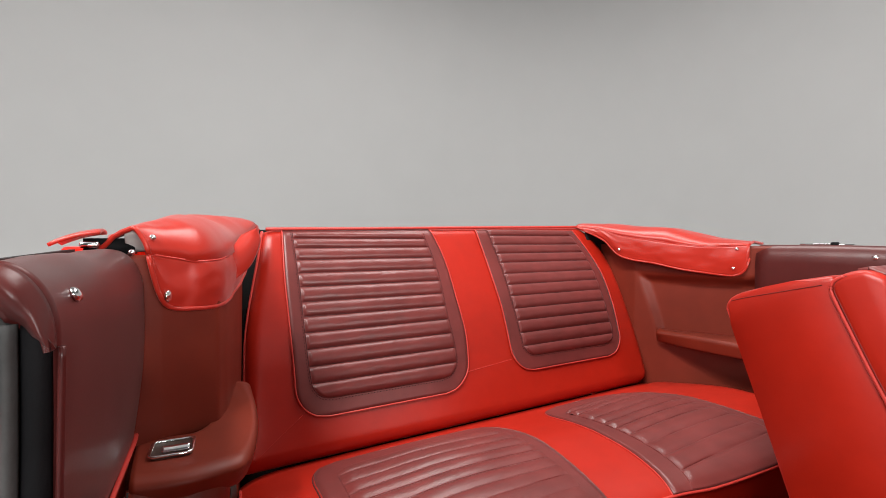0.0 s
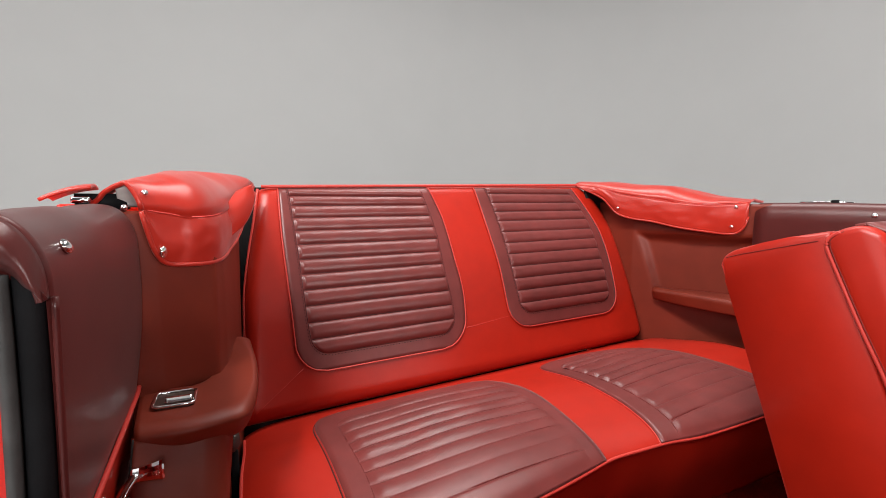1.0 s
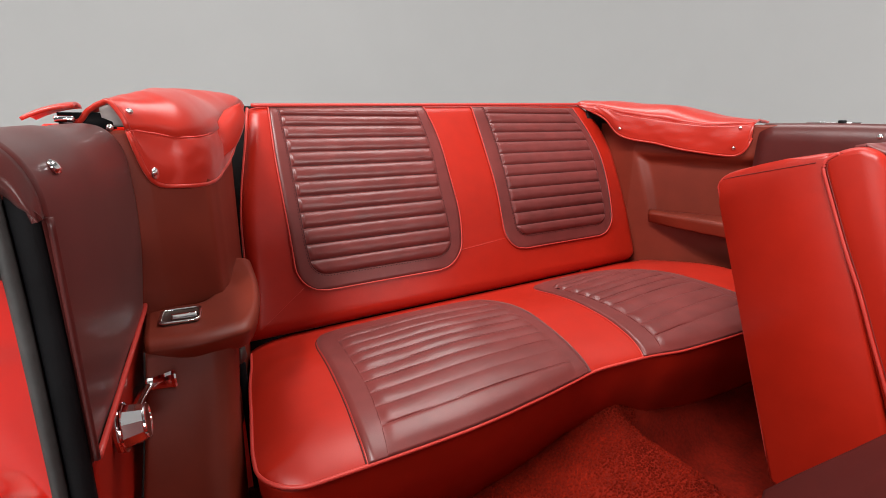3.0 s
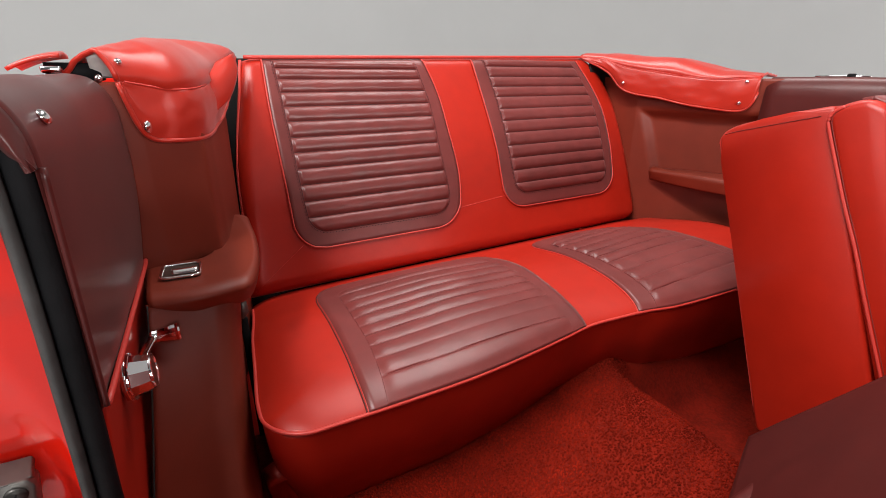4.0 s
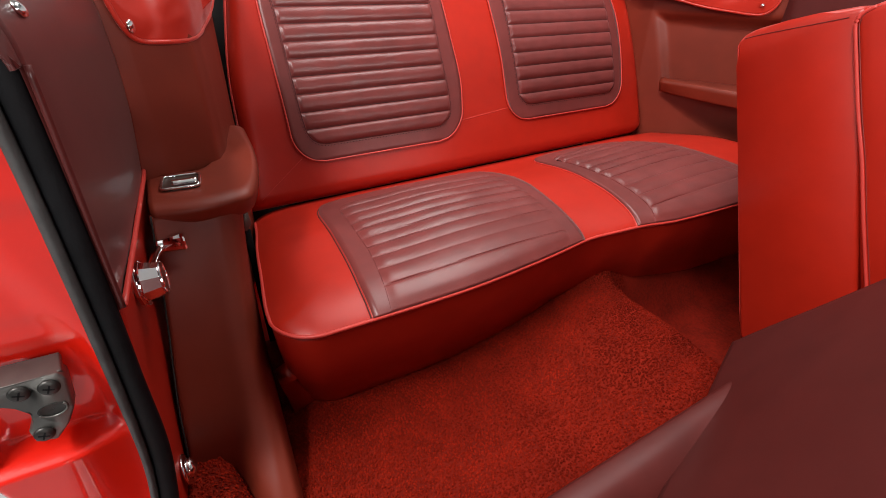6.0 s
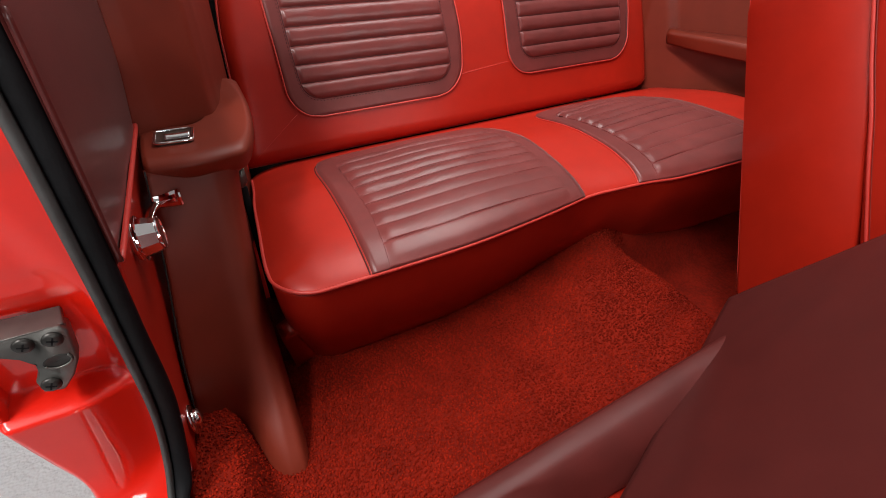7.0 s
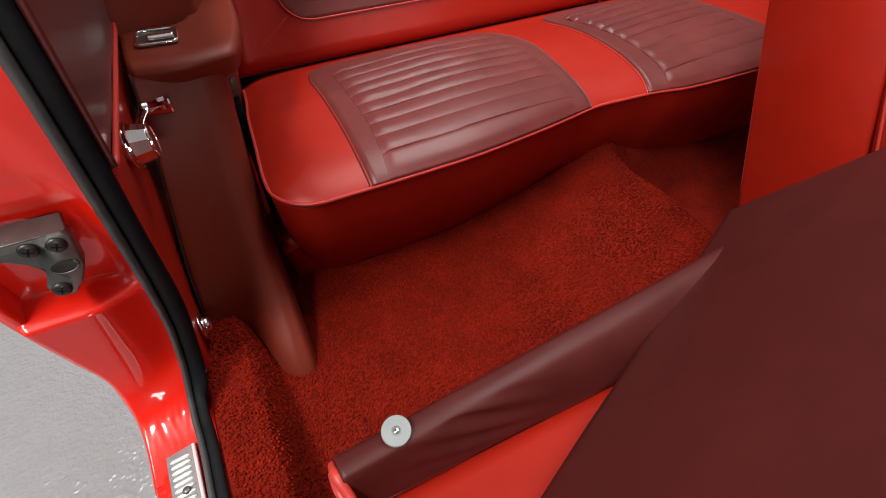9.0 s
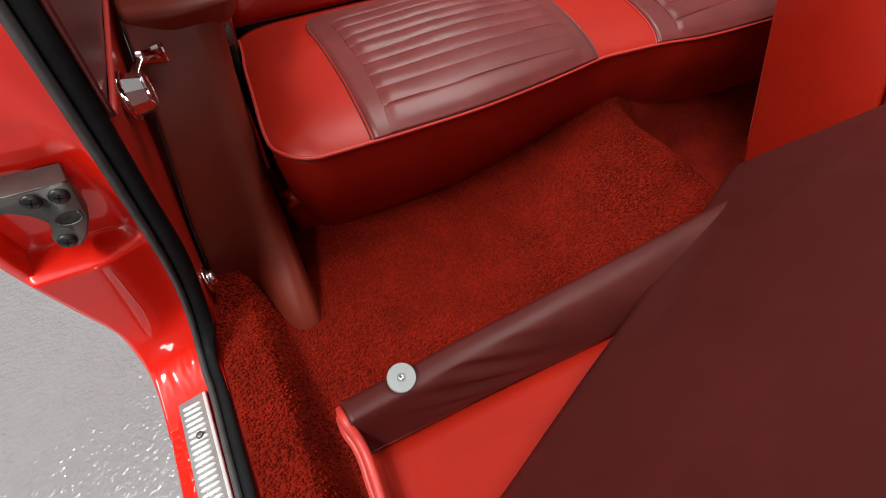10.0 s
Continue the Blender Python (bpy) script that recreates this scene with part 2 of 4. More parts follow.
# ---- studio ----


def studio():
    def cove(u, v):
        # floor sweeping up into the wall, round the car
        a = 2 * math.pi * u
        cx, cy = 0.7, 0.6
        r0, h, rr = 5.2, 4.95, 0.8
        if v < 0.4:
            k = v / 0.4
            r, z = r0 - rr + rr * math.sin(k * math.pi / 2), rr - rr * math.cos(k * math.pi / 2)
        else:
            r, z = r0, lerp(rr, h, (v - 0.4) / 0.6)
        sx = abs(math.cos(a)) ** 0.6 * math.copysign(1, math.cos(a))
        sy = abs(math.sin(a)) ** 0.6 * math.copysign(1, math.sin(a))
        return cx + r * sx, cy + r * sy, z

    def pale(u, v):
        return cove(-0.2 + 0.66 * u, v)

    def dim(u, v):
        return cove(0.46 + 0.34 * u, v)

    tagged(part("wall_cove", sheet(pale, 72, 24, -0.1), WALL), "pale grey seamless studio wall", "wall", kind="structure")
    # unseen dark stretch of wall, added to reduce bounce and pale reflections
    tagged(part("unseen_wall_dark", sheet(dim, 40, 24, -0.1), UNSEEN_DARK), "dark grey wall added behind the camera to cut bounced light", "wall", kind="structure")
    tagged(part("ground", box(-5.2, -5.2, -0.1, 6.6, 6.4, 0), EPOXY), "glossy grey coated studio floor", "floor", kind="structure")
    tagged(part("ceiling", box(-5.2, -5.2, 4.9, 6.6, 6.4, 5.0), CEIL), "plain white studio ceiling", "ceiling", kind="structure")


studio()

# ---- rear seat ----
LEAN_Y, LEAN_Z = 0.222, 0.50
N_BACK = Vector((0, -0.914, 0.405))


def back_point(x, s, d=0.0):
    return Vector((x, 0.948 + LEAN_Y * s, 0.46 + LEAN_Z * s)) + N_BACK * d


def back_top(x):
    return 0.985 + 0.045 * (x - 0.17) / 1.09


def roll(dist, r):
    if dist >= r:
        return 0.0
    return math.sqrt(max(0.0, r * r - (r - max(dist, 0)) ** 2)) - r


BACK_LEFT = [(-0.05, 0.090), (0.0, 0.093), (0.15, 0.104), (0.34, 0.115), (0.4, 0.117), (0.51, 0.122), (0.63, 0.133), (0.75, 0.147), (0.85, 0.159), (1.05, 0.180)]


def back_left(s):
    return glide(BACK_LEFT, s)


BACK_RIGHT = [(-0.05, 1.344), (0.0, 1.345), (0.3, 1.348), (0.6, 1.343), (0.77, 1.334), (0.91, 1.305), (1.0, 1.265), (1.05, 1.25)]
BACK_LOW = 0.010


def back_right(s):
    return glide(BACK_RIGHT, s) - arc_in(max(0.0, s - BACK_LOW) * 0.545, 0.035)


def back_skin(x, s):
    """How far the cushioned front stands out from the leaning plane."""
    xl, xr = back_left(s), back_right(s)
    e = min(x - xl, xr - x)
    top = (back_top(x) - s) * 0.545
    return roll(e, 0.035) + roll(top, 0.03) + roll((s - BACK_LOW) * 0.545, 0.03) + 0.012 * math.sin(math.pi * min(max(s, 0), 1))


def panel(edges, s0, s1, corner, point, skin, lift, nu, nv):
    """A flat stitched insert: edges(s) gives its two sides; corner rounds its lower end."""

    def f(u, v):
        s = lerp(s0, s1, v)
        a, b = edges(s)
        inset = arc_in(abs(s - s0) * 0.545, corner)
        x = lerp(a + inset, b - inset, u)
        return point(x, s, skin(x, s) + lift)

    return sheet(f, nu, nv, 0.004)


def pleated(edges, creases, corner, point, skin, lift, depth=0.0075, steps=14):
    """A quilted insert, a soft roll between each two creases."""
    n = len(creases) - 1

    def f(u, v):
        k = v * n
        i = min(n - 1, int(k + 1e-6))
        fr = 0.5 - 0.5 * math.cos(math.pi * min(1, max(0, k - i)))
        w = 0.5 - 0.5 * math.cos(math.pi * u)
        s = lerp(creases[i], creases[i + 1], fr)
        s += 0.001 * noise.noise(Vector((w * 3, i * 2.7, 1 + edges(0.5)[0])))
        a, b = edges(s)
        inset = arc_in(abs(s - creases[0]) * 0.545, corner)
        x = lerp(a + inset, b - inset, w)
        e = min(x - a - inset, b - inset - x)
        pinch = smooth(0, 1, e / 0.007)
        puff = max(0.0, 1 - abs(2 * fr - 1) ** 2.4) ** 0.75
        crumple = 1 + 0.12 * noise.noise(Vector((x * 30, s * 60, 4)))
        return point(x, s, skin(x, s) + lift + depth * puff * (0.5 + 0.5 * pinch) * crumple)

    return sheet(f, 56, n * steps, 0.004)


def outline(edges, s0, s1, corner, point, skin, lift, n=90, open_top=True, ratio=0.545):
    left, right = [], []
    for k in range(n + 1):
        s = lerp(s1, s0, (k / n))
        a, b = edges(s)
        inset = arc_in(abs(s - s0) * ratio, corner)
        left.append(point(a + inset, s, skin(a + inset, s) + lift))
        right.append(point(b - inset, s, skin(b - inset, s) + lift))
    a, b = edges(s0)
    floor_line = [point(x, s0, skin(x, s0) + lift) for x in (lerp(a + corner, b - corner, q / 20) for q in range(1, 20))]
    return left + floor_line + right[::-1]


REAR_SEAT = thing("rear_seat", "red vinyl rear bench seat with pleated maroon inserts", "car seat")


def rear_seat_back():

    def cover(u, v):
        s = lerp(BACK_LOW, 1.0, v * v * (3 - 2 * v))
        xl, xr = back_left(s), back_right(s)
        uu = 0.5 - 0.5 * math.cos(math.pi * u)
        x = lerp(xl, xr, lerp(u, uu, 0.8))
        st = lerp(BACK_LOW, back_top(x), v * v * (3 - 2 * v))
        return back_point(x, st, back_skin(x, st))

    seat = part("backrest", sheet(cover, 90, 50, 0.05), RED_VINYL, REAR_SEAT, "bright red vinyl backrest")

    def left_edges(s):
        return (glide([(0.16, 0.214), (0.36, 0.214), (0.57, 0.213), (0.75, 0.213), (1.0, 0.219)], s),
                glide([(0.16, 0.640), (0.29, 0.656), (0.42, 0.664), (0.59, 0.659), (0.81, 0.650), (1.0, 0.625)], s))

    def left_inner(s):
        return (glide([(0.21, 0.254), (0.35, 0.247), (0.74, 0.244), (1.0, 0.241)], s),
                glide([(0.21, 0.606), (0.31, 0.620), (0.54, 0.617), (0.75, 0.616), (1.0, 0.595)], s))

    def right_edges(s):
        return (glide([(0.18, 0.800), (0.33, 0.800), (0.52, 0.802), (0.74, 0.794), (1.0, 0.784)], s),
                glide([(0.18, 1.234), (0.31, 1.248), (0.49, 1.259), (0.68, 1.257), (0.83, 1.233), (1.0, 1.188)], s))

    def right_inner(s):
        return (glide([(0.25, 0.850), (0.3, 0.846), (0.7, 0.842), (1.0, 0.826)], s),
                glide([(0.25, 1.206), (0.35, 1.216), (0.68, 1.218), (0.83, 1.200), (1.0, 1.158)], s))

    left_creases = (0.222, 0.286, 0.354, 0.424, 0.492, 0.56, 0.624, 0.692, 0.756, 0.818, 0.876, 0.924, 0.96)
    right_creases = (0.26, 0.314, 0.382, 0.448, 0.514, 0.584, 0.648, 0.712, 0.778, 0.834, 0.888, 0.946, 0.986)
    for outer, inner, low, creases in ((left_edges, left_inner, 0.154, left_creases), (right_edges, right_inner, 0.188, right_creases)):
        part("insert_border", panel(outer, low, 0.988, 0.065, back_point, back_skin, 0.003, 40, 50), MAROON, seat, "flat maroon vinyl border")
        part("pleated_insert", pleated(inner, creases, 0.035, back_point, back_skin, 0.0035), MAROON, seat, "maroon vinyl insert with horizontal pleats")
        # dark tubes paint the shade between the pleats
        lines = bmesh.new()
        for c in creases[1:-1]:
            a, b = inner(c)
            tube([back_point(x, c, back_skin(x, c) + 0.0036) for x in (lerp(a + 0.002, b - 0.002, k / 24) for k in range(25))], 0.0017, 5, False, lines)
        part("crease_shade", lines, STITCH_SHADE, seat, "dark line that paints the shade in the creases")
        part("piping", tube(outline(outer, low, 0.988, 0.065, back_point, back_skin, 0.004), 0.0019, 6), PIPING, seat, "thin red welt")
        part("seam", tube(outline(inner, creases[0], creases[-1], 0.035, back_point, back_skin, 0.0032), 0.0009, 5), STITCH_SHADE, seat, "dark seam")
        near = lambda q: (inner(q)[0] - 0.004, inner(q)[1] + 0.004)
        part("stitching", dashes(outline(near, creases[0] - 0.008, creases[-1], 0.039, back_point, back_skin, 0.0034), 0.0008, 0.0045, 0.003), STITCH_SHADE, seat, "dark stitches")
    corner = [back_point(lerp(0.112, 0.226, k / 8), lerp(0.03, 0.178, k / 8), back_skin(lerp(0.112, 0.226, k / 8), lerp(0.03, 0.178, k / 8)) - 0.0001) for k in range(9)]
    part("seam", tube(corner, 0.0006, 5), PIPING, seat)
    # top and side welts
    top = [back_point(lerp(0.182, 1.248, k / 40), back_top(lerp(0.182, 1.248, k / 40)) - 0.004, 0.0) + Vector((0, 0, -0.004)) for k in range(41)]
    part("piping", tube(top, 0.004, 8), PIPING, seat)
    side = [back_point(back_left(s) + 0.003, s, -0.012) for s in (k / 30 * 0.97 for k in range(31))]
    part("piping", tube(side, 0.0035, 8), PIPING, seat)
    mid = [back_point(lerp(0.637, 0.822, k / 10), lerp(0.232, 0.262, k / 10), back_skin(0.7, 0.25) - 0.0002) for k in range(11)]
    part("seam", tube(mid, 0.0008, 5), PIPING, seat)
    return seat


rear_seat_back()

CUSH_FRONT = [(0.04, 0.462), (0.12, 0.457), (0.25, 0.451), (0.35, 0.450), (0.46, 0.457), (0.53, 0.464), (0.60, 0.4715), (0.67, 0.465), (0.73, 0.457), (0.80, 0.4405), (0.97, 0.426), (1.38, 0.40)]
CUSH_LEFT = [(0.40, 0.048), (0.51, 0.048), (0.55, 0.0495), (0.633, 0.060), (0.723, 0.071), (0.815, 0.085), (0.97, 0.102)]
CUSH_RIGHT = 1.372


def cush_left(y):
    return glide(CUSH_LEFT, y)


def cush_front(x):
    return glide(CUSH_FRONT, x) + arc_in(x - 0.048, 0.06) + arc_in(CUSH_RIGHT - x, 0.06)


def cush_top(x, y):
    """The padded top: a rolled rim, a dome on each seat and a fall towards the backrest."""
    e = max(0.0, min(y - cush_front(x), x - cush_left(y), CUSH_RIGHT - x))
    rise = 0.019 * (1 - math.exp(-e / 0.03))
    k = min(1, max(0, (y - 0.45) / 0.46))
    pads = math.exp(-((x - 0.41) / 0.17) ** 2) + math.exp(-((x - 0.99) / 0.18) ** 2) + 0.35 * math.exp(-((x - 0.12) / 0.07) ** 2)
    return 0.50 + rise + 0.013 * math.sin(math.pi * k) * pads - 0.05 * smooth(0.66, 1.0, y) - 0.015 * smooth(0.90, 0.955, y)


def cush_point(x, y, d=0.0):
    return Vector((x, y, cush_top(x, y) + d))


def rear_seat_cushion():

    def cover(u, v):
        uu = lerp(u, 0.5 - 0.5 * math.cos(math.pi * u), 0.85)
        x0 = lerp(0.0482, CUSH_RIGHT - 0.0002, uu)
        y = lerp(cush_front(x0), 0.965, v**1.5)
        x = x0 + (cush_left(y) - 0.0482) * (1 - uu)
        return cush_point(x, y)

    seat = part("cushion", sheet(cover, 130, 60, 0.012), RED_VINYL, REAR_SEAT, "bright red vinyl cushion")

    def rim(u):
        # from the back of one end round the front to the back of the other
        if u < 0.2:
            y = lerp(0.93, 0.523, u / 0.2)
            return Vector((cush_left(y), y, cush_top(cush_left(y), y)))
        if u > 0.8:
            y = lerp(0.46, 0.93, (u - 0.8) / 0.2)
            return Vector((CUSH_RIGHT, y, cush_top(CUSH_RIGHT, y)))
        k = (u - 0.2) / 0.6
        x = lerp(0.0482, CUSH_RIGHT - 0.0002, lerp(k, 0.5 - 0.5 * math.cos(math.pi * k), 0.92))
        return Vector((x, cush_front(x), 0.50))

    part("piping", tube([rim(k / 240) + Vector((0, -0.001, 0.0)) for k in range(241)], 0.0028, 8), PIPING, seat, "red welt round the cushion edge")

    def boxing(u, v):
        p = rim(u) + Vector((0, 0, -0.001))
        inward = 0.060 * v + 0.022 * v * v - 0.006 * math.sin(math.pi * min(1, v * 1.3))
        side = 1 if 0.2 <= u <= 0.8 else 0.15
        p.y += inward * side + 0.0015 * noise.noise(Vector((p.x * 9, v * 3, 2)))
        e = min(1, max(-1, (p.x - XC) / 0.66))
        p.x -= e * inward * 0.35
        p.z = lerp(p.z, 0.275, v)
        return p

    part("boxing", sheet(boxing, 170, 20, 0.02, -1), RED_VINYL, seat, "plain red vinyl front boxing")

    # each insert: its two sides by depth, its back, the same for the quilted field, and the creases
    inserts = (
        ([(0.44, 0.172), (0.50, 0.176), (0.56, 0.182), (0.64, 0.188), (0.72, 0.193), (0.78, 0.199), (0.823, 0.211), (0.85, 0.230), (0.862, 0.262)],
         [(0.44, 0.583), (0.50, 0.593), (0.545, 0.602), (0.61, 0.614), (0.66, 0.621), (0.73, 0.626), (0.79, 0.624), (0.825, 0.617), (0.85, 0.600), (0.862, 0.565)],
         [(0.44, 0.197), (0.50, 0.208), (0.57, 0.219), (0.62, 0.223), (0.69, 0.227), (0.77, 0.236), (0.79, 0.245), (0.80, 0.27)],
         [(0.44, 0.547), (0.50, 0.560), (0.565, 0.574), (0.63, 0.584), (0.69, 0.590), (0.76, 0.594), (0.79, 0.585), (0.80, 0.56)],
         (0.800, 0.764, 0.719, 0.680, 0.650, 0.621, 0.592, 0.562, 0.530, 0.493)),
        ([(0.42, 0.712), (0.46, 0.724), (0.49, 0.732), (0.55, 0.746), (0.62, 0.754), (0.70, 0.757), (0.78, 0.764), (0.83, 0.776), (0.858, 0.800), (0.874, 0.845)],
         [(0.40, 1.118), (0.525, 1.126), (0.60, 1.124), (0.67, 1.113), (0.735, 1.095), (0.79, 1.078), (0.83, 1.055), (0.858, 1.012), (0.874, 0.945)],
         [(0.42, 0.752), (0.485, 0.768), (0.525, 0.780), (0.57, 0.789), (0.62, 0.794), (0.67, 0.792), (0.71, 0.791), (0.76, 0.794), (0.795, 0.803), (0.815, 0.84)],
         [(0.40, 1.082), (0.52, 1.090), (0.60, 1.087), (0.68, 1.073), (0.74, 1.058), (0.78, 1.043), (0.80, 1.025), (0.815, 0.975)],
         (0.815, 0.785, 0.752, 0.707, 0.673, 0.645, 0.612, 0.568, 0.525, 0.482)),
    )
    for n, (left, right, in_left, in_right, creases) in enumerate(inserts):
        back, in_back, soft, low = left[-1][0], in_left[-1][0], 1 - n, (0.449, 0.419)[n]

        def border(u, v):
            k = 1 - (1 - v) ** 1.25
            y = lerp(back, low, k)
            x = lerp(glide(left, y), glide(right, y), u)
            y = lerp(back, cush_front(x) + 0.0005, k)
            return cush_point(x, y, 0.0005 + 0.0006 * smooth(0.0, 0.012, y - cush_front(x)))

        def field(u, y, lift):
            x = lerp(glide(in_left, y), glide(in_right, y), u)
            if y < creases[-1]:
                y = lerp(creases[-1], cush_front(x) + 0.001, (creases[-1] - y) / (creases[-1] - low))
            return cush_point(x, y, 0.0012 + (lift - 0.0012) * smooth(0.0, 0.016, y - cush_front(x)))

        def pleats(u, v):
            w = 0.5 - 0.5 * math.cos(math.pi * u)
            m = len(creases)
            k = v * m
            i = min(m - 1, int(k + 1e-6))
            fr = min(1.0, max(0.0, k - i))
            ends = (*creases, low)
            y = lerp(ends[i], ends[i + 1], fr)
            y += 0.0016 * noise.noise(Vector((w * 4, i * 2.7, 3 + n))) * (1 if i < m - 1 else 1 - fr)
            side = smooth(0, 1, min(w, 1 - w) * 22)
            if i < m - 1:
                puff = max(0.0, 1 - abs(2 * fr - 1) ** 2.2) ** 0.8
                depth = lerp(0.0042, 0.0062, smooth(0.56, 0.70, y)) * (1 - soft * 0.72 * smooth(0.66, 0.53, y) * (1 - smooth(0.25, 0.0, w)))
            else:
                puff, depth = max(0.0, math.sin(math.pi * fr ** 0.5)) ** 0.7, 0.0030
            depth *= 1 + 0.25 * noise.noise(Vector((w * 6, y * 25, 5 + n)))
            return field(w, y, 0.0016 + depth * puff * (0.3 + 0.7 * side))

        part("insert_border", sheet(border, 40, 70, 0.004), MAROON, seat, "flat maroon vinyl border")
        part("pleated_insert", sheet(pleats, 56, 160, 0.004), MAROON, seat, "maroon vinyl insert with crosswise pleats")
        line = [border(0, k / 90) for k in range(90, -1, -1)] + [border(k / 30, 0) for k in range(1, 30)] + [border(1, k / 90) for k in range(91)]
        part("piping", tube(line, 0.0017, 6), PIPING, seat, "thin red welt")
        # dark tube along the welt is its painted shadow
        part("seam", tube([p + Vector((0, 0, -0.0006)) + (Vector((XC, 0.66, p.z)) - p).normalized() * -0.0028 for p in line], 0.0010, 5), STITCH_SHADE, seat, "dark line that paints the welt's shadow")
        rows = [lerp(in_back, low, k / 90) for k in range(91)]
        line = [field(0, y, 0.0014) for y in reversed(rows)] + [field(k / 30, in_back, 0.0014) for k in range(1, 30)] + [field(1, y, 0.0014) for y in rows]
        part("stitching", dashes(line, 0.0009, 0.0045, 0.0025), STITCH_SHADE, seat, "dark stitches")
        # crease shade drawn as dark tubes, heavier towards the front
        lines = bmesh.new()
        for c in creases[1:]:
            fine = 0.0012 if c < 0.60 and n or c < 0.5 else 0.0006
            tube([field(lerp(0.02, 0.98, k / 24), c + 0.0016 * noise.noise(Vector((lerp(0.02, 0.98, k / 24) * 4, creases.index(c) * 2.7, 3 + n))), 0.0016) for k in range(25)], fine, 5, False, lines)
        part("crease_shade", lines, STITCH_SHADE, seat, "dark line that paints the shade in the creases")
    return seat


rear_seat_cushion()

def seat_bracket():
    clip = thing("seat_bracket", "small dull steel bracket between armrest and rear cushion", "bracket")
    part("plate", bevelled(prism([(0.058, 0.742, 0.520), (0.074, 0.742, 0.540), (0.072, 0.744, 0.562), (0.060, 0.744, 0.556)], (0, 0.004, 0)), 0.001, 1), STEEL, clip, "bent steel plate")
    # added support, coloured black to sink into the gap's shade
    part("stem", bevelled(box(0.058, 0.742, 0.28, 0.070, 0.748, 0.530), 0.001, 1), BLACK, clip, "black stem added down to the floor, darkened like the gap")
    return clip


seat_bracket()

# ---- floor carpet ----


REAR_HUMP = [(0.35, 0.0), (0.41, 0.010), (0.48, 0.020), (0.55, 0.036), (0.62, 0.062), (0.66, 0.098), (0.70, 0.108), (0.785, 0.086), (0.93, 0.034), (1.05, 0.0)]


def carpet_height(x, y):
    # drive tunnel, with a rounded left slope and a steep far one, widening to a low hump under the rear seat
    front = (0.073 + 0.014 * smooth(0.2, 0.34, y)) * smooth(0.42, 0.605, x) * (1 - smooth(0.682, 0.722, x))
    z = 0.28 + lerp(front, glide(REAR_HUMP, x), smooth(0.41, 0.51, y))
    # the far footwell lies deeper
    z -= 0.07 * smooth(0.700, 0.745, x) * (1 - smooth(0.44, 0.52, y))
    # slope up to the door sill
    z += (0.07 - 0.016 * smooth(0.30, 0.38, y)) * smooth(0.019, 0.060, -x)
    return z + 0.002 * noise.noise(Vector((x * 9, y * 9, 0)))


def carpet():
    def f(u, v):
        x, y = lerp(-0.111, 1.55, u), lerp(-0.75, 0.75, v)
        return x, y, carpet_height(x, y)

    tagged(part("carpet", sheet(f, 220, 90, 0.01), CARPET), "red cut-loop carpet over the car floor and drive tunnel", "carpet", kind="structure")


carpet()


def carpet_pile():
    """Short twisted tufts standing on the carpet where it is seen from near."""
    rng = np.random.default_rng(3)
    verts, faces = [], []
    step = 0.0039
    for i in range(int(0.88 / step)):
        for j in range(int(0.50 / step)):
            x = -0.118 + i * step + rng.uniform(-0.002, 0.002)
            y = 0.09 + j * step + rng.uniform(-0.002, 0.002)
            if rng.random() < 0.022 or x < -0.108:
                continue
            z = carpet_height(x, y) - 0.001
            r, h = rng.uniform(0.0019, 0.0026), rng.uniform(0.0026, 0.0047)
            lx, ly = rng.uniform(-0.0016, 0.0016, 2)
            a0 = rng.uniform(0, 1.5)
            n = len(verts)
            for k in range(4):
                a = a0 + k * math.pi / 2
                verts.append((x + r * math.cos(a), y + r * math.sin(a), z))
            for k in range(4):
                a = a0 + 0.5 + k * math.pi / 2
                verts.append((x + lx + 0.72 * r * math.cos(a), y + ly + 0.72 * r * math.sin(a), z + h * 0.8))
            verts.append((x + lx * 1.3, y + ly * 1.3, z + h))
            for k in range(4):
                m = (k + 1) % 4
                faces.append((n + k, n + m, n + 4 + m, n + 4 + k))
                faces.append((n + 4 + k, n + 4 + m, n + 8))
    me = bpy.data.meshes.new("carpet_pile")
    me.from_pydata(verts, [], faces)
    me.materials.append(PILE)
    me.polygons.foreach_set("use_smooth", [True] * len(me.polygons))
    return tagged(new("carpet_pile", me), "short red twisted carpet tufts", "carpet", kind="stuff")


carpet_pile()

# ---- side walls ----


def mirrored(p, far):
    return Vector((2 * XC - p[0], p[1], p[2])) if far else Vector(p)


def wall_x(y, z):
    """Inner face of the near side wall."""
    front = table([(0.25, -0.106), (0.36, -0.100), (0.45, -0.095), (0.54, -0.089), (0.65, -0.077), (0.87, -0.071)], z)
    return lerp(front, front + 0.022 + 0.010 * smooth(0.60, 0.82, z), min(1, max(0, (y - 0.40) / 0.30)))


